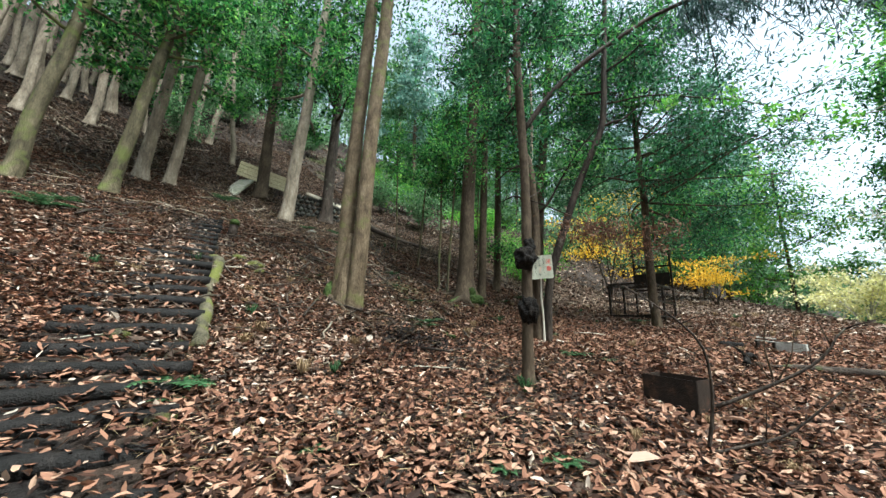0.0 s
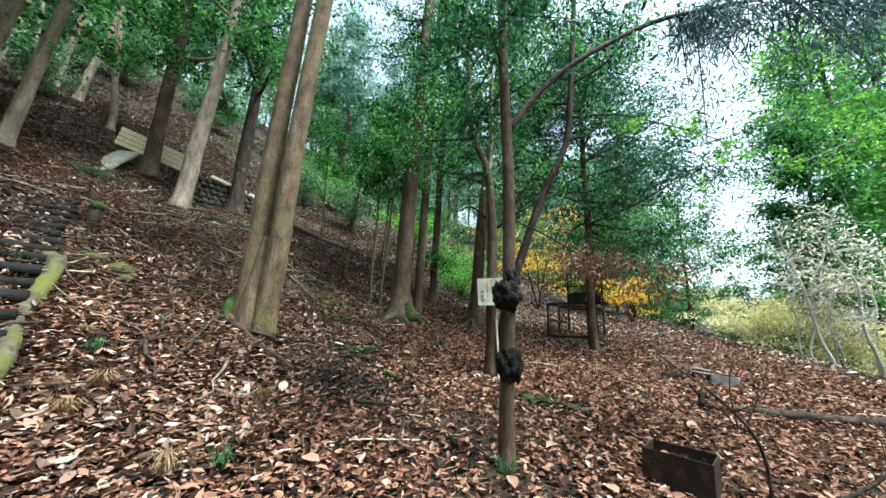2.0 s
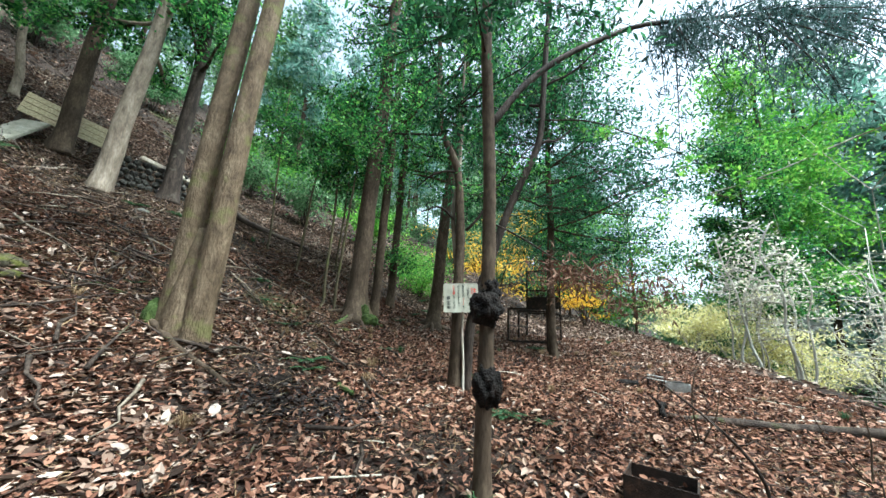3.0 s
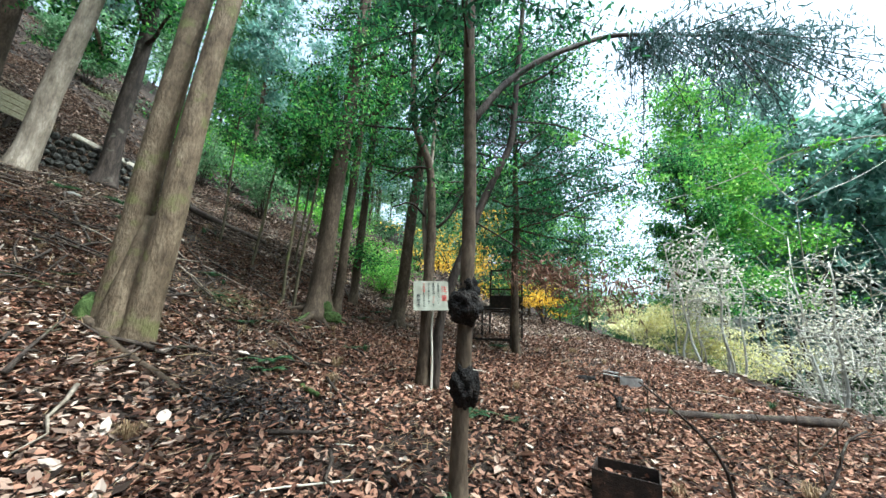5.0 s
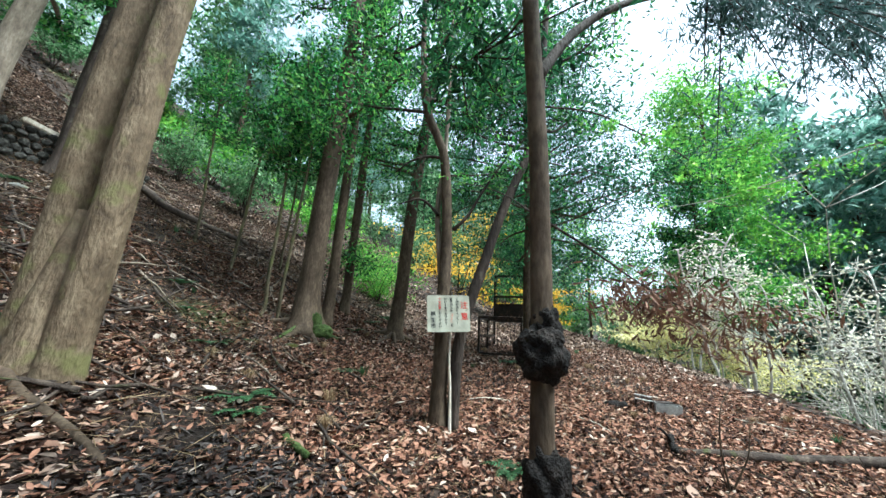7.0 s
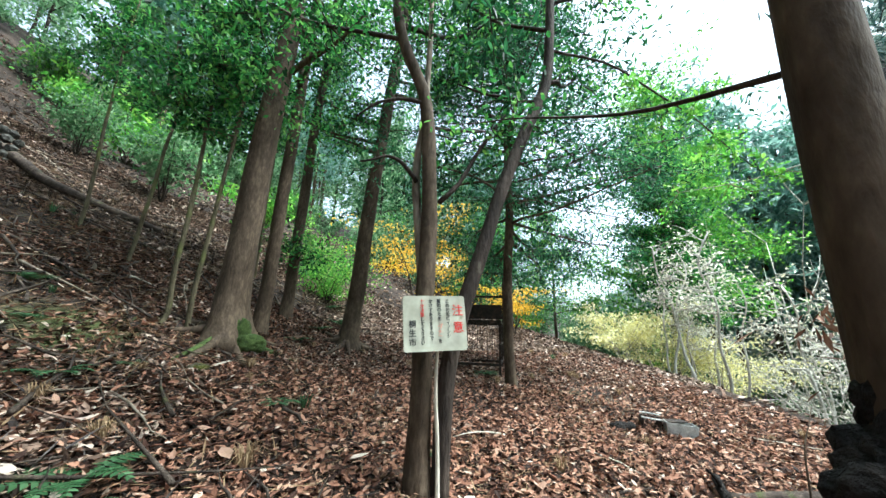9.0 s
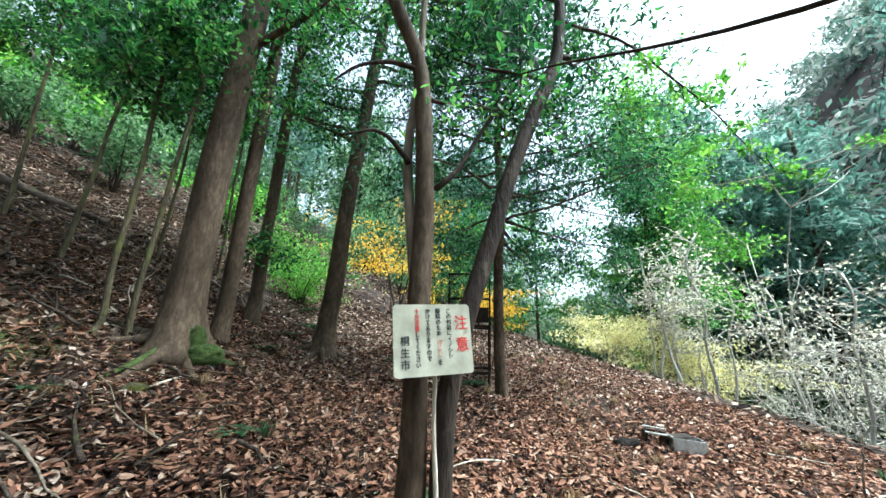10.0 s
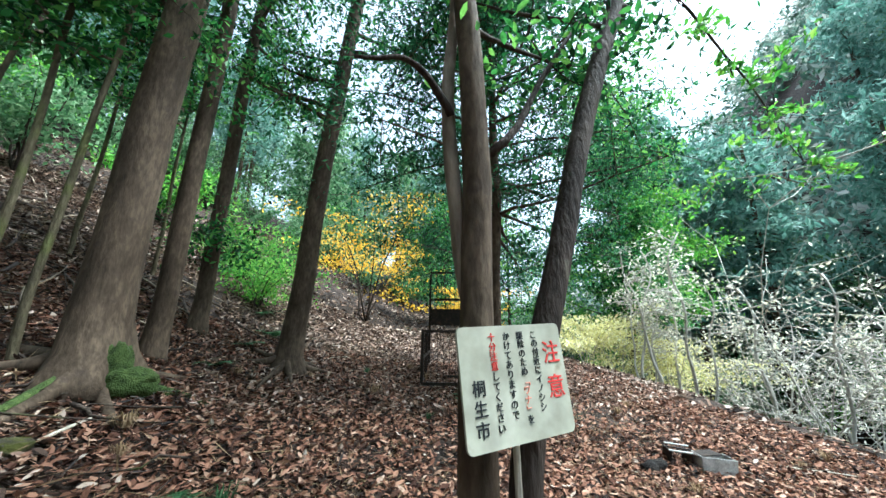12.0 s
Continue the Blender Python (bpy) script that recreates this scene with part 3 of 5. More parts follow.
def burl_tree():
    x, y = 1.09, 2.53
    thing = empty("tree", x, y, gz(x, y), "slim brown tree with two dark swollen burls", "tree")
    zb = thing.location.z
    line = bend([(0, 0, -0.12), (0.005, 0, 0.5), (0.015, 0, 1.1), (0.03, 0.01, 1.7), (0.025, 0.01, 2.3), (0, 0, 3.2), (-0.03, 0, 4.4), (0, 0, 9)], 44, 0.009, 9)
    h = np.clip(line[:, 2], 0, 9)
    stem = piece("trunk", *tube(line, 0.066 * (1 - 0.05 * h) + 0.02 * np.exp(-h / 0.2), 14, 0.05, 41), BARK_BROWN, thing)
    rnd = np.random.default_rng(3)
    for z, rad, tall, off in ((0.86, 0.105, 1.6, (0.02, -0.02)), (1.46, 0.125, 1.15, (-0.02, -0.03)), (1.6, 0.075, 1.5, (0.02, -0.01))):
        at = at_height(line, z)
        bm = bmesh.new()
        bmesh.ops.create_icosphere(bm, subdivisions=4, radius=1)
        for q in bm.verts:
            k = 1 + 0.34 * noise.noise(q.co * 2.2 + Vector((z, 0, 0))) + 0.16 * noise.noise(q.co * 5 + Vector((0, z, 0))) + 0.07 * noise.noise(q.co * 13)
            q.co = Vector((q.co.x * rad * k, q.co.y * rad * k, q.co.z * rad * tall * k)) + Vector((at[0] + off[0], at[1] + off[1], z))
        part("burl", bm, BURL, stem, "black knobbly burl", True)
    arm = bend([(0.01, 0.0, 3.12), (0.24, 0.12, 3.54), (0.5, 0.22, 3.9), (0.96, 0.32, 4.34), (1.76, 0.47, 4.9), (2.6, 0.57, 5.18), (3.78, 0.67, 5.5), (4.96, 0.77, 5.7)], 30, 0.02, 2)
    piece("branch", *tube(arm, np.linspace(0.038, 0.015, 30), 8, 0.08, 1), BARK_DARK, thing, "long dark curved bough")
    low = bend([(0.03, 0.01, 2.22), (0.12, 0.35, 2.38), (0.2, 0.95, 2.72), (0.05, 1.8, 3.2), (-0.1, 2.2, 3.4)], 16, 0.02, 3)
    piece("branch", *tube(low, np.linspace(0.009, 0.003, 16), 6, 0.08, 2), BARK_DARK, thing)
    dead = bend([(0.04, 0.01, 2.2), (0.36, 0.04, 2.08), (0.72, 0.02, 1.86), (1.0, 0.02, 1.72), (1.25, 0.05, 1.68)], 14, 0.02, 6)
    piece("branch", *tube(dead, np.linspace(0.009, 0.003, 14), 6, 0.08, 3), BARK_DARK, thing, "thin dead drooping twig")
    tubes, ends = limbs(line, [(3.9, 200, 0.8, 0.2, 0.015), (4.4, 320, 0.9, 0.3, 0.015), (5.0, 120, 1.2, 0.3, 0.015), (5.4, 20, 1.2, 0.4, 0.015), (6.2, 250, 1.0, 0.3, 0.012), (6.8, 60, 1.0, 0.2, 0.012), (3.6, 330, 0.7, 0.1, 0.012)], 0.1, 15)
    for tv, tf in tubes:
        piece("branch", tv, tf, BARK_DARK, thing)
    e = np.array(ends)
    crown_parts(thing, e, 7000, 0.085, rnd, CONIFER, BARK_DARK, 0.45, 0.35, 0.2, 0.3)
    twigs, spots = [], []
    for k in range(60):
        q = arm[rnd.integers(15, 30)]
        d = np.array([rnd.uniform(-0.3, 0.8), rnd.uniform(-1.0, 0.7), rnd.uniform(-1.5, -0.05)]) * rnd.uniform(0.4, 1.4)
        pts = bend([q, q + d * 0.5 + (0, 0, 0.08), q + d], 6, 0.02, k)
        twigs.append(tube(pts, np.linspace(0.010, 0.003, 6), 5))
        for s in np.linspace(0.25, 1, 9):
            spots.append(q + d * s)
    piece("twigwork", *joined(twigs), BARK_DARK, thing, kind="stuff")
    c = np.c_[np.array(spots), np.full(len(spots), 0.22)]
    v, f = leaf_cloud(clumps(c, 16, 0.1, rnd, 0.9), 0.11, rnd, 0.8, 0.15)
    piece("crown", v, f, SPRAY, thing, "dark drooping needle sprays", False)
    c = np.c_[dead[7:] + rnd.normal(0, 0.08, (7, 3)), np.full(7, 0.3)]
    v, f = leaf_cloud(clumps(np.concatenate([c, c + (0.1, 0.12, -0.03, 0)]), 110, 0.06, rnd, 0.5), 0.07, rnd, 0.3, 0.2)
    piece("withered_sprays", v, f, RUSSET, thing, "withered brown foliage", False)


burl_tree()

# the small leafy tree by the trap
tree(3.86, 8.8, 9.0, 0.22, BARK_BROWN, CONIFER, "small dense dark green evergreen beside the trap", crown=(2.7, 8.8), spread=3.3, n_limbs=46, leaves=48000, size=0.11, narrow=0.32, seed=6, droop=0.12, clump=0.75)

# trunks up the hill by the steps
HILL_LABEL = "weathered grey-brown trunk on the leafy hillside"
tree(-9.65, 10.0, 15, 0.55, BARK_PALE, GREEN, "pale grey-barked leaning trunk with white dead stub", lean=(0.085, 0.0), crown=(5, 14), spread=2.6, leaves=7800, size=0.17, seed=50, flare=1.35)
tree(-9.0, 11.9, 15, 0.55, BARK_DARK, GREEN, "dark thick trunk in front of a stone wall", crown=(5, 14), spread=2.6, leaves=7800, size=0.17, seed=51)
tree(-12.6, 11.3, 15, 0.6, BARK_BROWN, GREEN, HILL_LABEL, crown=(5, 14), spread=2.8, leaves=6600, size=0.19, seed=52)
tree(-11.65, 2.75, 12, 0.4, BARK_MOSSY, GREEN, HILL_LABEL, lean=(0.06, 0.05), crown=(4, 11), spread=2.4, leaves=6000, size=0.17, seed=53)
tree(-11.38, 4.65, 12, 0.42, BARK_MOSSY, GREEN, "mossy leaning trunk on the leafy hillside", lean=(0.1, 0.06), crown=(4, 11), spread=2.4, leaves=6000, size=0.17, seed=54)
tree(-13.2, 6.4, 14, 0.44, BARK_PALE, GREEN, HILL_LABEL, lean=(0.1, 0.0), crown=(4.5, 13), spread=2.6, leaves=6000, size=0.19, seed=55)
tree(-13.15, 7.35, 14, 0.38, BARK_PALE, GREEN, HILL_LABEL, lean=(0.12, 0.0), crown=(4.5, 13), spread=2.6, leaves=6000, size=0.19, seed=56)
for k, (sx, sy, ln) in enumerate([(-2.1, 8.6, (0.02, 0.0)), (-1.8, 8.75, (0.035, 0.0)), (-3.6, 10.6, (0.06, 0.0)), (-5.0, 11.5, (-0.05, 0.05)), (-2.9, 12.4, (0.05, 0)), (-1.8, 13.0, (0.02, 0))]):
    tree(sx, sy, 6.5, 0.085, BARK_MOSSY, GREEN, "thin grey-brown sapling on the slope", lean=ln, crown=(3.2, 6.3), spread=0.9, n_limbs=8, leaves=3000, size=0.11, seed=60 + k, group="saplings", flare=1.2)
tree(17.5, 15.5, 19, 0.34, BARK_BROWN, GREEN_LIGHT, "bright green broadleaf tree in the valley", crown=(5.5, 19), spread=4.0, n_limbs=40, leaves=30000, size=0.2, seed=70, clump=1.3)
tree(13.4, 12.9, 10.6, 0.22, BARK_BROWN, GREEN, "dense fresh green tree rising from the valley edge", crown=(3.0, 10.4), spread=2.0, n_limbs=30, leaves=17000, size=0.15, seed=74, clump=0.9)
tree(11.5, 18.0, 7.5, 0.16, BARK_BROWN, GREEN_LIGHT, "young yellow-green tree beyond the clearing", crown=(1.5, 7.3), spread=2.4, n_limbs=22, leaves=9000, size=0.15, seed=72, clump=1.0)
tree(8.6, 19.5, 6.0, 0.14, BARK_BROWN, GREEN, "young evergreen tree beyond the clearing", crown=(1.2, 5.8), spread=2.2, n_limbs=20, leaves=8000, size=0.15, seed=73, clump=1.0)


# ---- the woods around ----
def far_tree(kind, seed):
    rnd = np.random.default_rng(seed)
    if kind == "cedar":
        return tree(0, 0, 17, 0.34, BARK_BROWN, CONIFER_HAZED, "tall cedar with haze-paled sprays in the surrounding woods", crown=(6.0, 16.8), spread=2.4, n_limbs=34, leaves=3600, size=0.46, narrow=0.3, droop=0.35, seed=seed, clump=0.9, joined_limbs=True, group="cedars in the woods", wobble=0.08)
    return tree(0, 0, 13, 0.28, BARK_DARK, GREEN_HAZED, "leafy evergreen tree in the surrounding woods", crown=(3.0, 12.8), spread=3.2, n_limbs=26, leaves=3800, size=0.36, seed=seed, clump=1.2, joined_limbs=True, group="evergreens in the woods", wobble=0.12)


MODELS = [far_tree("cedar", 301), far_tree("cedar", 302), far_tree("broad", 303), far_tree("broad", 304)]


def scatter():
    rnd = np.random.default_rng(21)
    spots = []
    tries = 0
    while len(spots) < 140 and tries < 9000:
        tries += 1
        az, r = rnd.uniform(-180, 180), 12 + 48 * rnd.uniform(0, 1) ** 0.8
        x, y = 0.5 + r * math.sin(radians(az)), 2 + r * math.cos(radians(az))
        if 31 < az < 46 and r < 75:
            continue
        if -62 < az < 28 and r < 17 + 6 * (az > -20):
            continue
        if 46 <= az < 112 and (r < 27 or rnd.uniform() < 0.6):
            continue
        # Trees behind the camera are unseen, added to close off the light.
        if abs(az) >= 110 and r > 34:
            continue
        if -115 < az < -40 and r < 31:
            continue
        if -40 <= az < -8 and rnd.uniform() < 0.5:
            continue
        if min([math.hypot(x - a, y - b) for a, b in spots] + [9]) < 2.6:
            continue
        spots.append((x, y))
    for k, (x, y) in enumerate(spots):
        az = math.degrees(math.atan2(x - 0.5, y - 2))
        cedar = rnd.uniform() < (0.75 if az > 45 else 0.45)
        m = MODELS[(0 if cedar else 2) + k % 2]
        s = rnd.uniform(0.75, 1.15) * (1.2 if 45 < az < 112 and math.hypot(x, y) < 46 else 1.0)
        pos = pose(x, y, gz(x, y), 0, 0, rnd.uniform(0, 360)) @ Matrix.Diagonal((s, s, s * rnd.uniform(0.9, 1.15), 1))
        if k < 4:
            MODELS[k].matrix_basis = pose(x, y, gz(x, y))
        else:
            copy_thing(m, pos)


scatter()


def hill_stand():
    """Close-set pale trunks on the steep hill above the stairs, and tall cedars across the valley."""
    rnd = np.random.default_rng(52)
    model = tree(-24.0, 11.0, 13, 0.3, BARK_PALE, GREEN, "straight pale trunk high on the steep hill", crown=(7.5, 12.8), spread=1.8, n_limbs=6, leaves=500, size=0.2, seed=91, group="pale trunks on the hill", wobble=0.12, joined_limbs=True)
    for k in range(52):
        x, y = rnd.uniform(-27, -15.5), rnd.uniform(2, 12.5)
        sc = rnd.uniform(0.6, 1.3)
        copy_thing(model, pose(x, y, gz(x, y), rnd.uniform(-5, 5), rnd.uniform(-5, 8), rnd.uniform(0, 360)) @ Matrix.Diagonal((sc, sc, rnd.uniform(0.8, 1.2), 1)))
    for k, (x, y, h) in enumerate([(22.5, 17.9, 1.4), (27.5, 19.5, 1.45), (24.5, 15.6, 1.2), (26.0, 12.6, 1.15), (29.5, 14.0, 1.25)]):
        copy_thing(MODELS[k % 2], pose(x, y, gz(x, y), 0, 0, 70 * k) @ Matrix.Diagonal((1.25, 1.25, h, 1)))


hill_stand()


def shrub(x, y, height, width, leaf, label, n=2500, size=0.09, seed=0, stems=7, group="", bark=None, low=0.25, category="shrub", name="shrub", squash=0.6, thick=1.0, twigs=3, lump=0.16, crook=0.06):
    rnd = np.random.default_rng(seed + 900)
    thing = empty(name, x, y, gz(x, y), label, category, group)
    tips = []
    for k in range(stems):
        ts = []
        a = rnd.uniform(0, 6.28)
        r = width * rnd.uniform(0.2, 0.5)
        top = np.array([r * math.cos(a), r * math.sin(a), height * rnd.uniform(0.6, 1.0)])
        pts = bend([(0, 0, -0.05), top * (0.3, 0.3, 0.5), top], 8, crook * height, seed + k)
        ts.append(tube(pts, np.linspace(0.02, 0.006, 8) * (0.5 + height / 3) * thick, 6, 0.05, k))
        tips += [p for p in pts[2:] if p[2] > height * low]
        for _ in range(twigs):
            b = pts[rnd.integers(3, 8)]
            e = b + rnd.normal(0, 0.25, 3) * width * (1, 1, 0.5) + (0, 0, 0.1 * height)
            ts.append(tube(bend([b, (b + e) / 2, e], 5, 0.02 + 0.012 * width, k + len(ts)), np.linspace(0.008, 0.003, 5) * (0.5 + height / 3) * thick, 5))
            tips += [e, (b + e) / 2]
        piece("stem", *joined(ts), bark or BARK_DARK, thing)
    if n:
        c = np.c_[np.array(tips), np.full(len(tips), lump * width)]
        v, f = leaf_cloud(clumps(c, max(2, n // len(c)), size, rnd, squash), size, rnd)
        piece("foliage", v, f, leaf, thing, smooth=False)
    return thing


shrub(3.9, 17.0, 3.7, 5.2, YELLOW, "golden yellow autumn shrub at the back of the clearing", 2600, 0.12, 1, 7, low=0.5, squash=0.18)
shrub(7.6, 15.2, 1.9, 3.4, YELLOW, "golden yellow autumn shrub at the back of the clearing", 2000, 0.11, 2, 6, low=0.45, squash=0.22)
for k, (x, y, h, w) in enumerate([(10.2, 12.3, 1.7, 2.4), (11.5, 12.0, 2.4, 3.0), (13.2, 11.3, 2.9, 3.2)]):
    shrub(x, y, h, w, PALE_YELLOW, "pale yellow leafy bush on the valley edge", 4200, 0.1, 10 + k, 9, low=0.68, squash=0.3, lump=0.19, bark=BARK_WHITE, group="bushes on the valley edge")


def understory():
    rnd = np.random.default_rng(8)
    # The first shrub takes the haze-paled green to lighten a shaded slope.
    models = [shrub(-6, 17, 3.2, 3.4, GREEN_HAZED, "evergreen shrub with haze-paled leaves under the trees", 2200, 0.19, 40, 6, group="undergrowth"), shrub(-3, 18.5, 2.4, 3.0, GREEN_LIGHT, "bright green leafy shrub growing under the trees", 2000, 0.18, 41, 6, group="undergrowth")]
    for k in range(70):
        az, r = rnd.uniform(-72, 26), rnd.uniform(19, 38)
        if -62 < az < -38 and r < 27:
            continue
        x, y = 0.5 + r * math.sin(radians(az)), 2 + r * math.cos(radians(az))
        s = rnd.uniform(0.7, 1.5)
        copy_thing(models[int(rnd.uniform() < 0.18)], pose(x, y, gz(x, y), 0, 0, rnd.uniform(0, 360)) @ Matrix.Diagonal((s, s, s, 1)))
    for k in range(40):
        az, r = rnd.uniform(28, 105), rnd.uniform(23, 46)
        x, y = 0.5 + r * math.sin(radians(az)), 2 + r * math.cos(radians(az))
        s = rnd.uniform(0.9, 1.6)
        copy_thing(models[int(rnd.uniform() < 0.4)], pose(x, y, gz(x, y), 0, 0, rnd.uniform(0, 360)) @ Matrix.Diagonal((s, s, s, 1)))


understory()


# ---- stairway ----
def stairway():
    n = 23
    thing = empty("stairway", float(STAIR_A[0]), float(STAIR_A[1]), gz(*STAIR_A), "dark wet timber steps climbing the hillside", "stairs")
    turn = math.degrees(math.atan2(STAIR_D[1], STAIR_D[0]))
    for k in range(n):
        c = STAIR_A + STAIR_D * (0.2 + 0.455 * k)
        z = gz(*c) - gz(*STAIR_A)
        m = Matrix.Translation((c[0] - STAIR_A[0], c[1] - STAIR_A[1], z)) @ pose(0, 0, 0, 0, 0, turn + random.uniform(-5, 5))
        ends_ = [m @ Vector((random.uniform(-0.02, 0.02), u, 0.045 + random.uniform(-0.012, 0.012))) for u in (-STAIR_W / 2 - random.uniform(0, 0.1), -0.2, 0.2, STAIR_W / 2 + random.uniform(-0.06, 0.08))]
        piece("step", *tube(bend([tuple(e) for e in ends_], 9, 0.012, k), np.full(9, 0.075), 8, 0.16, k), STEP_WOOD, thing)
        part("tread", box_bm((0.03, -STAIR_W / 2 + 0.03, -0.14), (0.45, STAIR_W / 2 - 0.03, 0.03), 0.012, m @ pose(0, 0, 0, 0, -14, 0)), STEP_SOIL, thing)


stairway()


# ---- warning sign ----
def text_mesh(body, size, place, mat, parent, name="lettering", depth=0.0015):
    cu = bpy.data.curves.new(name, "FONT")
    cu.body, cu.size, cu.extrude, cu.offset = body, size, depth, size * 0.003
    cu.align_x, cu.align_y = "CENTER", "CENTER"
    tmp = bpy.data.objects.new("tmp", cu)
    scene.collection.objects.link(tmp)
    me = bpy.data.meshes.new_from_object(tmp.evaluated_get(bpy.context.evaluated_depsgraph_get()))
    bpy.data.objects.remove(tmp)
    me.materials.clear()
    me.materials.append(mat)
    ob = new(name, me)
    ob.parent = parent
    ob.matrix_basis = place
    return ob


def warning_sign():
    W, H = 0.54, 0.45
    thing = empty("warning_sign", 1.11, 5.05, 1.81, "cream metal warning board with black and red writing", "sign")
    thing.rotation_euler = (radians(-6), radians(-3.2), radians(0))
    bm = bmesh.new()
    rim = []
    for cx, cz, a0 in ((W / 2 - 0.025, H / 2 - 0.025, 0), (-W / 2 + 0.025, H / 2 - 0.025, 90), (-W / 2 + 0.025, -H / 2 + 0.025, 180), (W / 2 - 0.025, -H / 2 + 0.025, 270)):
        for s in range(6):
            a = radians(a0 + 18 * s)
            rim.append((cx + 0.025 * math.cos(a), cz + 0.025 * math.sin(a)))
    front = [bm.verts.new((u, -0.006, w)) for u, w in rim]
    back = [bm.verts.new((u, 0.006, w)) for u, w in rim]
    bm.faces.new(front)
    bm.faces.new(back[::-1])
    for k in range(len(rim)):
        n = (k + 1) % len(rim)
        bm.faces.new((front[n], front[k], back[k], back[n]))
    bmesh.ops.recalc_face_normals(bm, faces=bm.faces)
    board = part("board", bm, BOARD, thing)

    def column(words, x, top, step, size, colours):
        for k, ch in enumerate(words):
            m = pose(x, -0.0075, top - k * step, 90, 0, 0)
            if ch in "「」":
                m = m @ pose(0, 0, 0, 0, 0, -90)
            text_mesh(ch, size, m, colours(k), board, "character")
    red, black, pink = (lambda k: INK_RED), (lambda k: INK_BLACK), INK_PINK
    column("注意", 0.2, 0.095, 0.14, 0.1, red)
    column("この付近にイノシシ", 0.112, 0.178, 0.0362, 0.037, black)
    column("駆除のため「ワナ」を", 0.037, 0.178, 0.0362, 0.037, lambda k: pink if 5 <= k <= 8 else INK_BLACK)
    column("かけてありますので", -0.036, 0.178, 0.0375, 0.037, black)
    column("十分注意してください", -0.11, 0.178, 0.0375, 0.037, lambda k: INK_RED if k < 4 else INK_BLACK)
    column("桐生市", -0.195, -0.01, 0.0725, 0.064, black)
    z0 = gz(1.16, 5.1)
    stick = empty("sign_pole", 1.16, 5.1, z0, "bleached crooked wooden stick holding the sign", "pole")
    pts = bend([(0.03, -0.04, -0.1), (0.02, 0.0, 0.5), (0.0, 0.02, 0.9), (0.0, 0.035, 1.2)], 12, 0.012, 6)
    piece("pole", *tube(pts, np.linspace(0.019, 0.014, 12), 8, 0.08, 4), POLE, stick)


warning_sign()


# ---- trap, box, crate and logs ----
def box_trap():
    """A long low cage with a tall guillotine frame at its far end."""
    w, d, h = 1.1, 2.2, 1.0
    x, y = 3.95, 10.55
    thing = empty("animal_trap", x, y, gz(x, y), "rusty black iron box trap with a tall gate frame", "trap")
    thing.rotation_euler = (0, 0, radians(-29.5))
    r = 0.027
    drop = lambda sx, sy: gz(x + sx * 0.87 + sy * 0.49, y - sx * 0.49 + sy * 0.87) - gz(x, y)
    for sx in (-w / 2, w / 2):
        for sy in (-d / 2, 0, d / 2):
            part("post", box_bm((sx - r, sy - r, drop(sx, sy) - 0.1), (sx + r, sy + r, 2.45 if sy == d / 2 else h), 0.004), IRON, thing)
        for z in (0.08, 0.5, h - r):
            part("rail", box_bm((sx - r * 0.8, -d / 2, z - r), (sx + r * 0.8, d / 2, z + r), 0.004), IRON, thing)
        for k in range(14):
            v = -d / 2 + 0.15 * (k + 0.6)
            part("bar", box_bm((sx - 0.004, v - 0.004, 0.06), (sx + 0.004, v + 0.004, h - r), 0), IRON, thing)
    for sy in (-d / 2, 0, d / 2):
        for z in (0.06, h - r):
            part("rail", box_bm((-w / 2, sy - r, z - r), (w / 2, sy + r, z + r), 0.004), IRON, thing)
    for z in (1.75, 2.43):
        part("rail", box_bm((-w / 2, d / 2 - r, z - r), (w / 2, d / 2 + r, z + r), 0.004), IRON, thing)
    for k in range(10):
        u = -w / 2 + 0.11 * (k + 0.5)
        part("bar", box_bm((u - 0.004, -d / 2 - 0.004, 0.06), (u + 0.004, -d / 2 + 0.004, h - r), 0), IRON, thing)
        part("bar", box_bm((u - 0.004, d / 2 - 0.03, 1.5), (u + 0.004, d / 2 - 0.022, 2.4), 0), IRON, thing)
        part("bar", box_bm((u - 0.004, -d / 2, h - 0.008), (u + 0.004, d / 2, h), 0), IRON, thing)
    part("door", box_bm((-w / 2 + 0.03, d / 2 - 0.05, 1.12), (w / 2 - 0.03, d / 2 - 0.03, 1.52), 0.004), IRON, thing, "rusty black sheet drop door")


box_trap()


def steel_box():
    x, y = 2.56, 2.72
    thing = empty("steel_box", x, y, gz(x, y), "open black steel box half filled with leaves", "box")
    thing.rotation_euler = (0, radians(2), radians(-38))
    w, d, h, t = 0.5, 0.36, 0.29, 0.012
    for name, lo, hi in (("front", (-w / 2, -d / 2, -0.04), (w / 2, -d / 2 + t, h)), ("back", (-w / 2, d / 2 - t, -0.04), (w / 2, d / 2, h)), ("side", (-w / 2, -d / 2 + t, -0.04), (-w / 2 + t, d / 2 - t, h)), ("side", (w / 2 - t, -d / 2 + t, -0.04), (w / 2, d / 2 - t, h)), ("base", (-w / 2 + t, -d / 2 + t, -0.03), (w / 2 - t, d / 2 - t, 0.12))):
        part(name, box_bm(lo, hi, 0.003), IRON, thing)


steel_box()


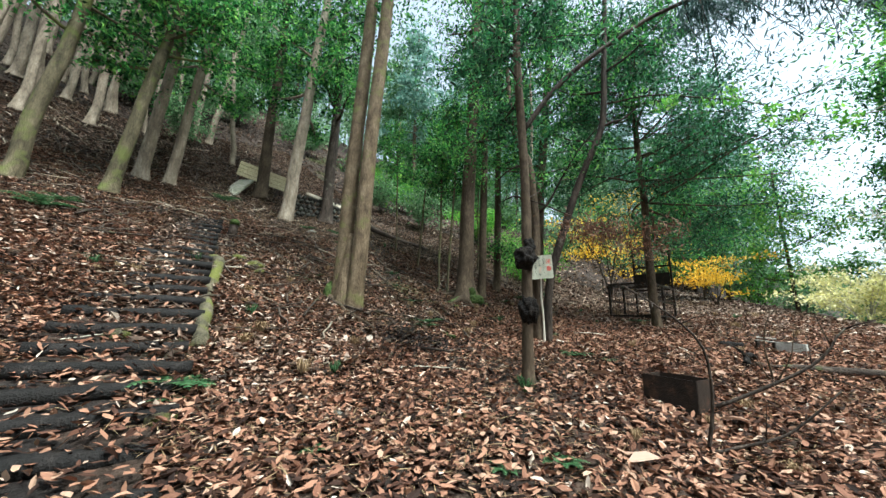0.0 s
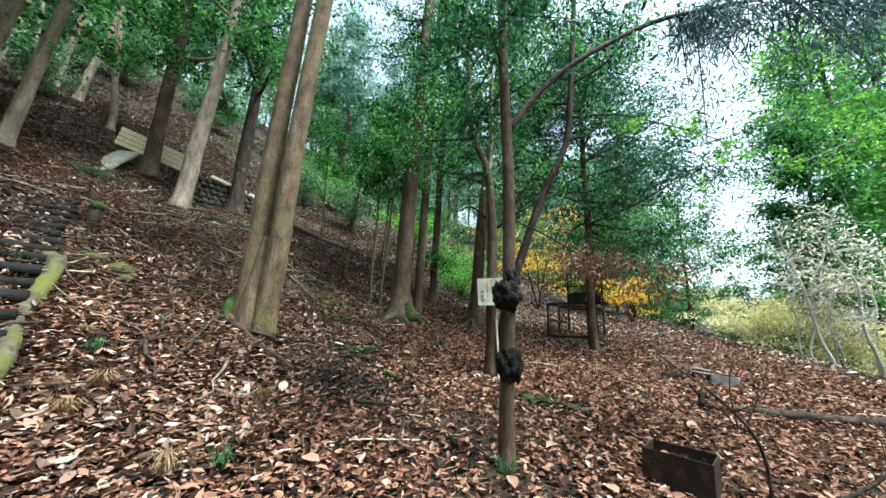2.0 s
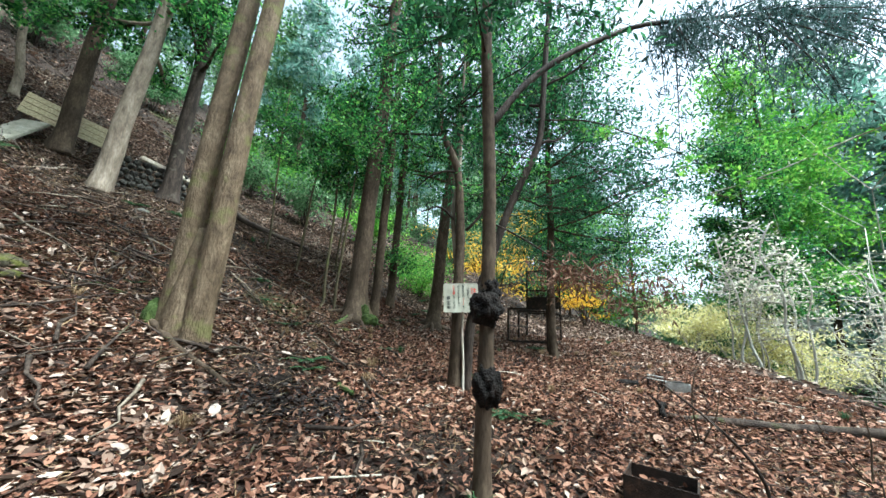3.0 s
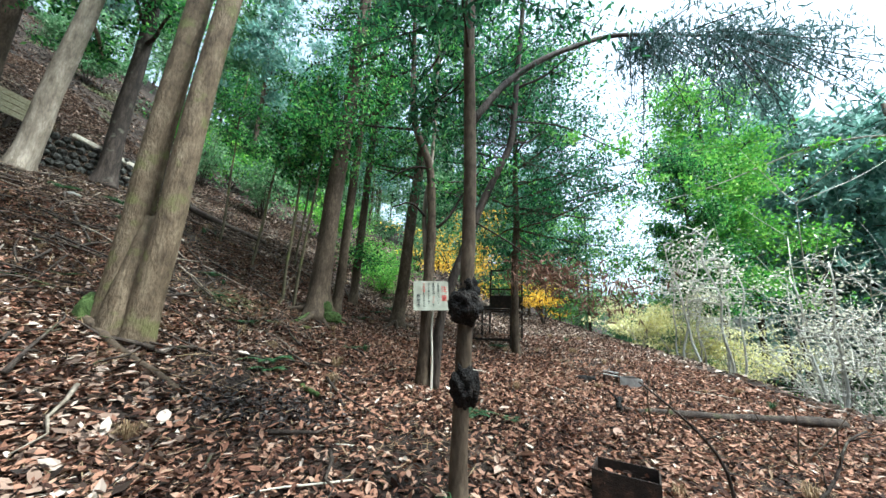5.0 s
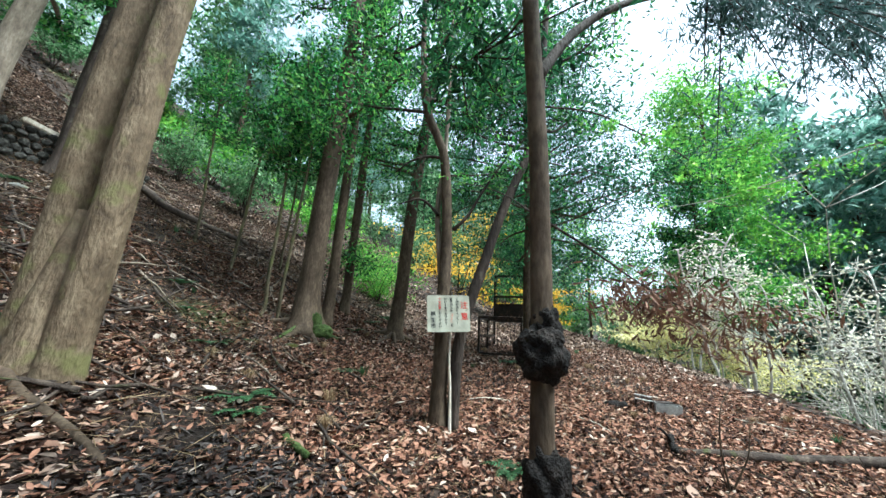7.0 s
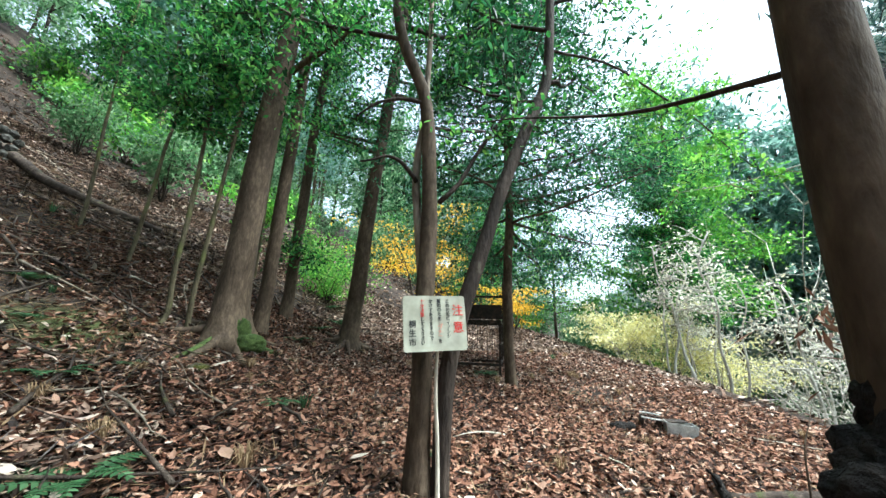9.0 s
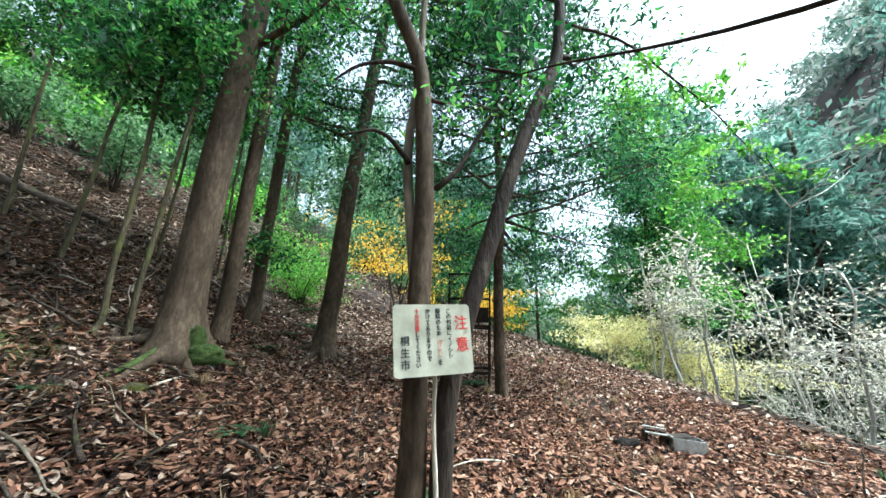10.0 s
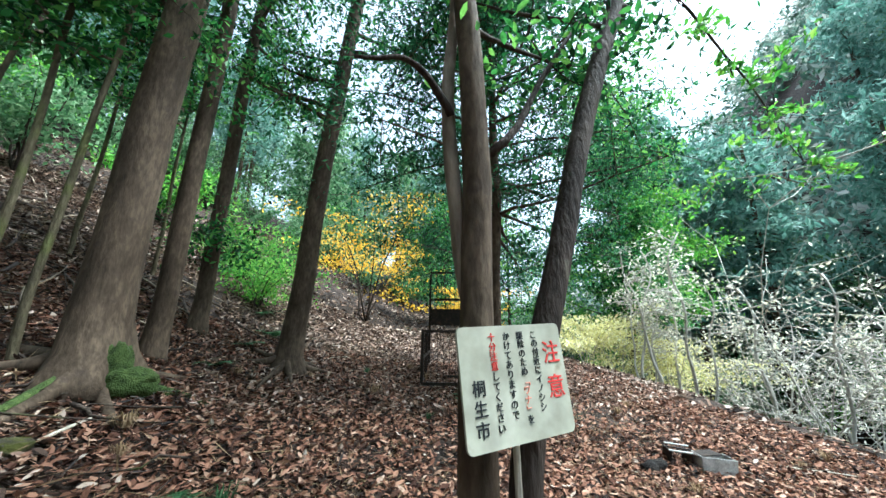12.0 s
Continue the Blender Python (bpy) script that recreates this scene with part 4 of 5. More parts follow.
def crate():
    x, y = 5.45, 6.55
    thing = empty("crate", x, y, gz(x, y), "weathered grey metal crate lying among the leaves", "crate")
    thing.rotation_euler = (0, radians(4), radians(-35))
    w, d, h = 0.2, 0.13, 0.15
    part("side", box_bm((-w, -d, -0.03), (w, -d + 0.015, h), 0.004), METAL, thing)
    part("side", box_bm((-w, d - 0.015, -0.03), (w, d, h), 0.004), METAL, thing)
    part("end", box_bm((-w, -d + 0.015, -0.03), (-w + 0.015, d - 0.015, h), 0.004), METAL, thing)
    part("end", box_bm((w - 0.015, -d + 0.015, -0.03), (w, d - 0.015, h), 0.004), METAL, thing)
    part("lid", box_bm((-w - 0.02, -0.03, h + 0.002), (w * 0.6, d + 0.04, h + 0.014), 0.003, pose(0, 0, 0, 0, -6, 12)), IRON, thing, "black broken lid")


crate()


def log(name, pts, r0, r1, label, mat=None, seed=0, n=18, wob=0.03):
    p = np.array(pts, float)
    z = [gz(a, b) + c for a, b, c in p]
    base = np.array([p[0, 0], p[0, 1], z[0]])
    line = bend(np.c_[p[:, :2], z] - base, n, wob, seed)
    thing = tagged(new(name, mesh_of(name, *tube(line, np.linspace(r0, r1, n), 10, 0.1, seed), mat or LOGWOOD)), label, "log")
    thing.location = base
    return thing


log("log", [(4.25, 5.1, 0.05), (5.6, 4.85, 0.05), (7.6, 4.6, 0.06)], 0.05, 0.085, "long rotting log lying on the leaves", seed=1)
log("root", [(-3.15, 4.6, 0.05), (-2.32, 4.23, 0.05), (-1.5, 3.8, 0.03)], 0.06, 0.03, "bent root running down from the tree", BARK_BROWN, seed=2)
log("log", [(-8.8, 14.3, 0.2), (-6.6, 12.9, 0.18), (-4.3, 13.35, 0.1)], 0.14, 0.09, "dark fallen log on the hillside", seed=3)
log("log", [(-0.52, 4.6, 0.03), (-0.25, 4.2, 0.03)], 0.04, 0.03, "short mossy stick on the leaves", MOSS, seed=4, n=8)


# ---- hillside masonry and boards ----
def wall_stone(k, rnd):
    bm = bmesh.new()
    bmesh.ops.create_icosphere(bm, subdivisions=1, radius=0.5)
    for q in bm.verts:
        q.co = q.co * (1 + 0.35 * noise.noise(q.co * 3 + Vector((k, 0, 0))))
    me = bpy.data.meshes.new("stone")
    bm.to_mesh(me)
    bm.free()
    me.materials.append(WALL_STONE)
    return me


STONES = [wall_stone(k, None) for k in range(5)]


def stone_wall():
    rnd = np.random.default_rng(4)
    a, b = np.array([-10.3, 10.7]), np.array([-8.3, 13.7])
    d = (b - a) / np.linalg.norm(b - a)
    z0 = gz(*((a + b) / 2))
    wall = empty("stone_wall", float(a[0]), float(a[1]), z0 - 0.4, "dark dry-laid stone retaining wall on the hillside", "wall")
    n = 16
    for r in range(7):
        for c in range(n):
            u = (c + 0.5 * (r % 2)) * 0.25
            ob = new("stone", STONES[(r * 3 + c) % 5])
            ob.parent = wall
            ob.matrix_basis = pose(d[0] * u + rnd.uniform(-0.04, 0.04), d[1] * u + rnd.uniform(-0.04, 0.04), 0.1 + 0.21 * r, rnd.uniform(0, 360), rnd.uniform(0, 40), rnd.uniform(0, 360)) @ Matrix.Diagonal((0.27, 0.27, 0.25, 1))
    bm = box_bm((-0.1, -0.12, -0.08), (1.9, 0.12, 0.08), 0.03)
    beam = part("beam", bm, POLE, None)
    tagged(beam, "bleached squared timber lying on the stone wall", "beam")
    beam.matrix_basis = pose(a[0] + d[0] * 0.9, a[1] + d[1] * 0.9, z0 + 1.15, 0, 10, math.degrees(math.atan2(d[1], d[0])))


stone_wall()


def board_panel():
    p, q = Vector((-13.6, 10.75, 0)), Vector((-12.4, 12.35, 0))
    top = 8.72
    thing = empty("board_panel", p.x, p.y, gz(p.x, p.y), "weathered yellowish plank panel on dark posts uphill", "panel")
    d = (q - p)
    L = d.length
    turn = math.degrees(math.atan2(d.y, d.x))
    m = pose(0, 0, top - gz(p.x, p.y), 0, 9.0, turn)
    for k in range(4):
        part("plank", box_bm((0, -0.025, -0.2 * (k + 1) + 0.012), (L + 0.4, 0.025, -0.2 * k), 0.008, m), PLANK, thing)
    for u in (0.12, L * 0.5, L):
        part("post", box_bm((u - 0.05, 0.03, -3.0), (u + 0.05, 0.12, -0.02), 0.01, m), BARK_DARK, thing)
    s = Vector((-13.15, 10.3, 0))
    slab = part("slab", box_bm((-1.15, -0.38, -0.06), (1.15, 0.38, 0.06), 0.02), SLAB, None)
    tagged(slab, "long grey stone slab leading up from the steps", "slab")
    slab.matrix_basis = pose(s.x, s.y, 6.95, 0, -44, 108)


board_panel()


def kerbs():
    side = STAIR_N * (STAIR_W / 2 + 0.08)
    for a, b, mat, label in ((2.6, 6.6, MOSSY, "mossy weathered kerb log beside the steps"),):
        pts = []
        for u in np.linspace(a, b, 5):
            c = STAIR_A + STAIR_D * u + side
            pts.append((c[0], c[1], 0.02))
        log("kerb_log", pts, 0.085, 0.11, label, mat, seed=int(a * 3), n=22, wob=0.06)
    c = np.array([-7.25, 5.6])
    stump = empty("stump", c[0], c[1], gz(*c), "short mossy stump post with a yellow-green cap", "stump")
    piece("post", *tube([(0, 0, -0.1), (0, 0, 0.2), (0.02, 0, 0.42)], [0.13, 0.12, 0.11], 10, 0.08, 3), BARK_DARK, stump)
    piece("cap", *tube([(0.02, 0, 0.36), (0.02, 0, 0.5), (0.02, 0, 0.53)], [0.125, 0.12, 0.06], 10, 0.08, 4), MOSS, stump, "yellow-green moss cap")


kerbs()


# ---- ferns, tufts, stones and sticks ----
def fern(x, y, size, fronds, seed, leaf=None, label="small green fern growing among the leaves"):
    rnd = np.random.default_rng(seed)
    thing = empty("fern", x, y, gz(x, y), label, "fern", "ferns")
    for k in range(fronds):
        a = 6.283 * k / fronds + rnd.uniform(-0.4, 0.4)
        L = size * rnd.uniform(0.7, 1.1)
        t = np.linspace(0, 1, 12)
        out, up = L * t, L * (0.75 * t - 0.62 * t * t) * rnd.uniform(0.7, 1.2)
        rib = np.stack([out * math.cos(a), out * math.sin(a), up], 1)
        side = np.array([-math.sin(a), math.cos(a), 0])
        v, f = tube(rib, np.linspace(0.004, 0.001, 12), 4)
        items = [(v, f)]
        for i in range(1, 12):
            w = L * 0.24 * math.sin(math.pi * (0.12 + 0.85 * t[i])) * (1 if i < 11 else 0.4)
            along = (rib[i] - rib[i - 1]) * 0.45
            for sgn in (-1, 1):
                tip = rib[i] + side * sgn * w + along * 1.3 - (0, 0, 0.1 * w)
                items.append((np.array([rib[i] - along, rib[i] + along * 0.6, tip, rib[i] - along * 0.6 + side * sgn * w * 0.6]), [(0, 1, 2, 3)]))
        piece("frond", *joined(items), leaf or FERN, thing, smooth=False)
    return thing


FERNS = [fern(-1.9, 0.75, 0.42, 9, 1), fern(-1.03, 4.95, 0.3, 8, 2), fern(1.65, 4.35, 0.34, 9, 3)]
for k, (x, y, s) in enumerate([(-1.8, 0.9, 0.55), (-1.7, 0.6, 0.5), (-0.17, 0.55, 0.4), (1.43, 1.1, 0.4), (1.07, 0.85, 0.45), (-0.18, 6.95, 0.9), (-1.14, 5.25, 1.1), (2.1, 4.3, 0.55), (3.3, 9.3, 1.2), (3.55, 9.35, 1.0),
                              (-0.25, 10.0, 1.1), (-1.8, 7.1, 0.8), (-2.05, 6.5, 0.9), (-4.2, 5.5, 0.8), (-4.3, 4.85, 0.7), (-9.0, 2.4, 1.8), (-9.6, 3.0, 1.6), (-5.5, 8.6, 1.1), (-3.6, 8.4, 0.9), (-2.9, 7.4, 0.8), (0.1, 11.2, 1.3), (0.6, 12.2, 1.5), (0.3, 13.2, 1.6),
                              (-6.5, 9.6, 1.3), (-7.5, 10.8, 1.4), (1.3, 5.9, 0.7), (-8.4, 9.9, 1.5), (-12.0, 9.0, 1.8)]):
    copy_thing(FERNS[k % 3], pose(x, y, gz(x, y), 0, 0, 71 * k) @ Matrix.Diagonal((s, s, s, 1)))


def grass_tuft(x, y, size, blades, seed, mat, label):
    rnd = np.random.default_rng(seed)
    thing = tagged(new("grass_tuft"), label, "grass", "tufts of grass")
    items = []
    for k in range(blades):
        a, L = rnd.uniform(0, 6.283), size * rnd.uniform(0.5, 1.1)
        d = np.array([math.cos(a), math.sin(a), 0])
        s = np.array([-d[1], d[0], 0]) * 0.004
        r = rnd.uniform(0.2, 0.8)
        p0 = d * rnd.uniform(0, 0.05)
        p1, p2 = p0 + d * L * r * 0.35 + (0, 0, L * 0.55), p0 + d * L * r + (0, 0, L * (0.75 - 0.6 * r))
        items.append((np.array([p0 - s, p0 + s, p1 + s, p1 - s, p2]), [(0, 1, 2, 3), (3, 2, 4)]))
    me = mesh_of("grass_tuft", *joined(items), mat, False)
    bpy.data.objects.remove(thing)
    thing = tagged(new("grass_tuft", me), label, "grass", "tufts of grass")
    thing.location = (x, y, gz(x, y))
    return thing


TUFTS = [grass_tuft(1.08, 2.4, 0.28, 40, 5, FERN, "tuft of thin green grass by the burl tree"), grass_tuft(-2.35, 1.9, 0.25, 60, 6, DRY_GRASS, "tuft of dry straw-coloured grass on the ground")]
for k in range(70):
    rnd_x, rnd_y = random.uniform(-6, 7.6), random.uniform(1.6, 12.5)
    s = random.uniform(0.5, 1.2)
    copy_thing(TUFTS[1] if k % 5 else TUFTS[0], pose(rnd_x, rnd_y, gz(rnd_x, rnd_y), 0, 0, random.uniform(0, 360)) @ Matrix.Diagonal((s, s, s, 1)))

for k, (x, y, s, lab) in enumerate([(-1.4, 0.36, 0.26, "mossy round stone beside the steps"), (0.6, 1.46, 0.17, "mossy stone among the leaves"), (-1.21, 0.87, 0.17, "grey stone among the leaves"), (-0.38, 1.09, 0.12, "grey stone among the leaves"), (-5.0, 4.4, 0.5, "flat mossy stone on the slope"),
                                    (-5.5, 4.35, 0.45, "flat mossy stone on the slope"), (-4.65, 4.2, 0.32, "flat mossy stone on the slope"), (-1.23, 7.5, 0.36, "mossy stone sunk in the leaves"), (-8.0, 9.8, 0.4, "pale rounded stone on the slope"), (-3.2, 1.0, 0.3, "mossy stone sunk in the leaves")]):
    ob = tagged(new("stone", STONES[k % 5].copy()), lab, "stone")
    ob.data.materials[0] = MOSSY if "moss" in lab else STONE
    ob.data.polygons.foreach_set("use_smooth", [True] * len(ob.data.polygons))
    ob.matrix_basis = pose(x, y, gz(x, y) + 0.05 * s, 0, 0, 50 * k) @ Matrix.Diagonal((s, s * 0.8, s * 0.5, 1))


def sticks():
    rnd = np.random.default_rng(33)
    for k in range(90):
        x, y = rnd.uniform(-8, 7.5), rnd.uniform(0.8, 13)
        a, L = rnd.uniform(0, 6.283), rnd.uniform(0.25, 1.1)
        dx, dy = math.cos(a) * L, math.sin(a) * L
        log("stick", [(x, y, 0.03), (x + dx * 0.5 + rnd.normal(0, 0.05), y + dy * 0.5, 0.035 + rnd.uniform(0, 0.03)), (x + dx, y + dy, 0.03)], rnd.uniform(0.006, 0.017), 0.004, "thin fallen stick lying on the leaves", [LOGWOOD, POLE, BARK_BROWN][k % 3], seed=k, n=7, wob=0.03)


sticks()


def bare_shrub(x, y, lines, label, mat, r=0.014):
    thing = empty("bare_shrub", x, y, gz(x, y), label, "shrub")
    for k, pts in enumerate(lines):
        p = np.array(pts, float) - (x, y, lines[0][0][2] + 0.04)
        line = bend(p, 14, 0.012, k)
        items = [tube(line, np.linspace(r, r * 0.35, 14), 7, 0.08, k)]
        rnd = np.random.default_rng(k + int(100 * x))
        for i in (5, 7, 9, 11):
            e = line[i] + rnd.normal(0, 0.12, 3) + (0, 0, 0.06)
            items.append(tube(bend([line[i], (line[i] + e) / 2 + (0, 0, 0.01), e], 5, 0.01, i), np.linspace(r * 0.35, r * 0.12, 5), 5))
        piece("branch", *joined(items), mat, thing)
    return thing


bare_shrub(2.46, 1.72, [[(2.46, 1.72, -0.25), (2.55, 1.7, 0.21), (2.54, 1.7, 0.59), (2.33, 1.7, 0.81), (2.01, 1.7, 1.04)],
                        [(2.47, 1.7, -0.2), (2.7, 1.7, -0.14), (2.98, 1.7, -0.04), (3.31, 1.7, 0.27)],
                        [(2.55, 1.7, 0.12), (2.82, 1.7, 0.25), (3.18, 1.7, 0.46), (3.36, 1.7, 0.62), (3.35, 1.7, 0.74), (3.6, 1.72, 0.78)]], "leafless crooked shrub standing in the leaves", BARK_DARK, 0.015)
bare_shrub(4.1, 4.3, [[(4.1, 4.3, 0.3), (4.05, 4.3, 0.8), (4.15, 4.35, 1.2), (4.5, 4.4, 1.45)], [(4.1, 4.3, 0.3), (4.3, 4.2, 0.7), (4.35, 4.2, 1.0)], [(4.1, 4.3, 0.3), (3.9, 4.2, 0.6), (3.75, 4.2, 0.75)]], "leafless thin shrub beside the rotting log", BARK_BROWN, 0.012)
bare_shrub(5.4, 3.6, [[(5.4, 3.6, 0.15), (5.5, 3.6, 0.6), (5.45, 3.6, 1.0)], [(5.4, 3.6, 0.15), (5.8, 3.5, 0.5), (6.1, 3.4, 0.9)], [(5.4, 3.6, 0.15), (5.1, 3.6, 0.5), (5.0, 3.7, 0.8)]], "leafless thin shrub in the clearing", BARK_BROWN, 0.011)


def pale_thicket():
    """Bleached bare bushes and small trees with a few pale leaves along the valley edge and on the slope beyond."""
    models = []
    for k, (x, y, h) in enumerate([(11.6, 7.4, 3.6), (11.4, 5.4, 4.0), (10.8, 3.7, 4.2), (13.4, 7.0, 4.6)]):
        models.append(shrub(x, y, h, 5.0, BLEACHED, "bleached nearly leafless bush on the valley edge", 45, 0.07, 500 + k, 6, "bare bushes on the valley edge", BARK_WHITE, thick=0.55, twigs=7, crook=0.12))
    rnd = np.random.default_rng(61)
    for k in range(8):
        az, r = rnd.uniform(62, 102), rnd.uniform(14, 32)
        x, y = 0.5 + r * math.sin(radians(az)), 2 + r * math.cos(radians(az))
        sc = rnd.uniform(0.8, 1.9)
        copy_thing(models[k % 4], pose(x, y, gz(x, y), 0, 0, rnd.uniform(0, 360)) @ Matrix.Diagonal((sc, sc, sc * 1.2, 1)))
    for k in range(7):
        az, r = rnd.uniform(56, 106), rnd.uniform(19, 38)
        x, y = 0.5 + r * math.sin(radians(az)), 2 + r * math.cos(radians(az))
        sc = rnd.uniform(1.3, 2.0)
        copy_thing(models[k % 4], pose(x, y, gz(x, y), 0, 0, rnd.uniform(0, 360)) @ Matrix.Diagonal((sc, sc, sc * 1.25, 1)))


pale_thicket()


def far_woods():
    """The woods higher up the hill and across the valley, too far to tell tree from tree."""
    rnd = np.random.default_rng(99)
    # The third woods stand unseen behind the camera, added to close off light.
    for az0, az1, r0, r1, n, mat, lab in ((-100, 27, 38, 80, 16000, GREEN_HAZED, "dense green woods covering the far hillside"), (44, 128, 33, 165, 60000, FAR_MIX_HAZED, "evergreen and bare woods across the valley, paled for haze"), (120, 260, 22, 50, 9000, GREEN, "unseen green woods added behind the path to block light")):
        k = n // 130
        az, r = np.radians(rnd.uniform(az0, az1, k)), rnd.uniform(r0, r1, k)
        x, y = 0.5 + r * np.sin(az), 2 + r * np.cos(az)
        wide = mat is FAR_MIX_HAZED
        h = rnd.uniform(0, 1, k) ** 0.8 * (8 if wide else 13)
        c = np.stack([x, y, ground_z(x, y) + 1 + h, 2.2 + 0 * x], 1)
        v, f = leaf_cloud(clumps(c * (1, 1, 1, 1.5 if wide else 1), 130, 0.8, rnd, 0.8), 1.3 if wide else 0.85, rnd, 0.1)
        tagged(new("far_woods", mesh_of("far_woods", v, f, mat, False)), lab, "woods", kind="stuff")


far_woods()


def crate_rest():
    x, y = 5.22, 6.85
    bars = empty("broken_slats", x, y, gz(x, y), "pale broken slats leaning on the metal crate", "slats")
    bars.rotation_euler = (radians(8), radians(6), radians(-35))
    for k in range(3):
        part("slat", box_bm((-0.16, -0.1 + 0.06 * k, 0.13 + 0.02 * k), (0.13, -0.07 + 0.06 * k, 0.145 + 0.02 * k), 0.003), METAL if k % 2 == 0 else IRON, bars)
    part("leg", box_bm((-0.15, -0.1, -0.05), (-0.12, 0.1, 0.13), 0.003), IRON, bars)
    part("leg", box_bm((0.09, -0.1, -0.05), (0.12, 0.1, 0.13), 0.003), IRON, bars)


crate_rest()
# A black lump stands in for a dark burrow mouth; no stump there.
log("stump", [(4.42, 6.78, 0.0), (4.62, 6.82, 0.05), (4.8, 6.75, 0.0)], 0.09, 0.06, "black lump standing in for a burrow mouth", BURL, seed=8, n=8)
log("log", [(4.1, 5.0, 0.06), (4.25, 5.15, 0.2), (4.35, 5.3, 0.1)], 0.05, 0.03, "dark upturned root piece at the log's end", BURL, seed=9, n=8)
log("log", [(4.2, 5.05, 0.03), (4.05, 5.1, 0.28)], 0.03, 0.012, "dark upturned root piece at the log's end", BURL, seed=10, n=8)
log("log", [(-6.9, 8.6, 0.03), (-6.1, 7.9, 0.05), (-5.3, 7.2, 0.05)], 0.03, 0.02, "bare fallen pole on the hillside", LOGWOOD, seed=11, wob=0.01)
log("log", [(-3.4, 6.6, 0.03), (-3.95, 7.25, 0.05), (-4.5, 7.9, 0.05)], 0.025, 0.015, "bare fallen pole on the hillside", BARK_PALE, seed=12, wob=0.01)
log("log", [(-4.9, 9.6, 0.04), (-4.0, 9.3, 0.05), (-3.2, 9.0, 0.05)], 0.03, 0.02, "bare fallen pole on the hillside", LOGWOOD, seed=13, wob=0.01)


# ---- fine debris ----
def straw(name, n, x0, x1, y0, y1, size, mat, label, keep, narrow=0.05, lift=0.05, flat=0.8):
    rnd = np.random.default_rng(n + 7)
    x, y = rnd.uniform(x0, x1, n), rnd.uniform(y0, y1, n)
    m = keep(x, y, rnd.uniform(0, 1, n))
    x, y = x[m], y[m]
    z = ground_z(x, y) + np.array([noise.noise((a * 0.9, b * 0.9, 0)) * 0.05 for a, b in zip(x, y)]) + rnd.uniform(0.01, lift, len(x))
    v, f = leaf_cloud(np.stack([x, y, z], 1), size, rnd, narrow=narrow, flat=flat, spread=0.6)
    return tagged(new(name, mesh_of(name, v, f, mat, False)), label, "debris", kind="stuff")


DARK_TWIGS = leafy("dark_twigs", [(0.0, (0.008, 0.006, 0.006)), (0.7, (0.03, 0.022, 0.02)), (1.0, (0.12, 0.1, 0.09))], 0.7, 0.0)
straw("dry_needles", 60000, -6.5, 8.2, 0.0, 13, 0.15, DRY_GRASS, "dry straw and needles strewn over the leaves", lambda x, y, r: r < np.array([0.35 + 0.9 * noise.noise((a * 0.6, b * 0.6, 20)) for a, b in zip(x, y)]))
straw("twig_litter", 42000, -25, 1.0, -1, 22, 0.3, DARK_TWIGS, "dark twigs and bark strewn over the slope", lambda x, y, r: (r < 0.25 - 0.2 * x) & off_stairs(x, y) & ((y > 4.2) | (x < -9.5)), 0.05, 0.09, 0.7)
straw("twig_litter", 5000, -2.0, 0.4, 3.1, 4.7, 0.07, DARK_TWIGS, "blackened bark and leaf bits on the ground", lambda x, y, r: np.hypot((x + 0.8) / 1.0, (y - 3.9) / 0.6) < 0.3 + 0.8 * r, 0.4, 0.06, 0.7)
straw("twig_litter", 9000, -14, 0.6, 3.5, 15, 0.34, DRY_GRASS, "pale dry twigs and rootlets strewn over the slope", lambda x, y, r: (r < 0.3 - 0.2 * x) & off_stairs(x, y), 0.035, 0.08, 0.75)
shrub(0.2, 13.6, 1.5, 2.4, GREEN_LIGHT, "low bright green bush behind the tall trunks", 3500, 0.09, 801, 8, low=0.1)
shrub(-0.3, 15.6, 1.8, 2.6, GREEN_LIGHT, "low bright green bush behind the tall trunks", 3500, 0.09, 802, 8, low=0.1)


def edge_saplings():
    rnd = np.random.default_rng(12)
    model = tree(10.9, 8.9, 3.6, 0.07, BARK_WHITE, BLEACHED, "thin pale sapling on the valley edge", crown=(1.8, 3.4), spread=0.8, n_limbs=7, leaves=90, size=0.08, seed=88, group="saplings on the valley edge", flare=1.2, wobble=0.15)
    for k in range(16):
        x, y = rnd.uniform(10.2, 15.5), rnd.uniform(5.0, 11.0)
        sc = rnd.uniform(0.8, 1.5)
        copy_thing(model, pose(x, y, gz(x, y), rnd.uniform(-12, 12), rnd.uniform(-12, 12), rnd.uniform(0, 360)) @ Matrix.Diagonal((sc, sc, sc, 1)))


edge_saplings()


def arching_sapling():
    """A slender green sapling on the valley edge whose pale stem arches over the clearing."""
    x, y = 9.6, 2.7
    thing = empty("tree", x, y, gz(x, y), "slender arching sapling with bright green leaves", "tree")
    o = np.array((x, y, gz(x, y)))
    stem = bend([(0, 0, -0.1)] + [np.array(p) - o for p in ((9.5, 2.8, 1.8), (9.2, 3.0, 3.6), (8.5, 3.5, 4.75), (7.5, 4.2, 4.7), (6.65, 4.85, 4.3), (5.9, 5.4, 4.0), (5.2, 5.9, 3.95))], 30, 0.03, 21)
    piece("trunk", *tube(stem, np.linspace(0.032, 0.005, 30), 8, 0.06, 3), BARK_WHITE, thing)
    rnd = np.random.default_rng(71)
    crown_parts(thing, stem[15::2], 420, 0.085, rnd, GREEN_LIGHT, BARK_PALE, 0.35, 0.15, 0.2, tips=2)


arching_sapling()


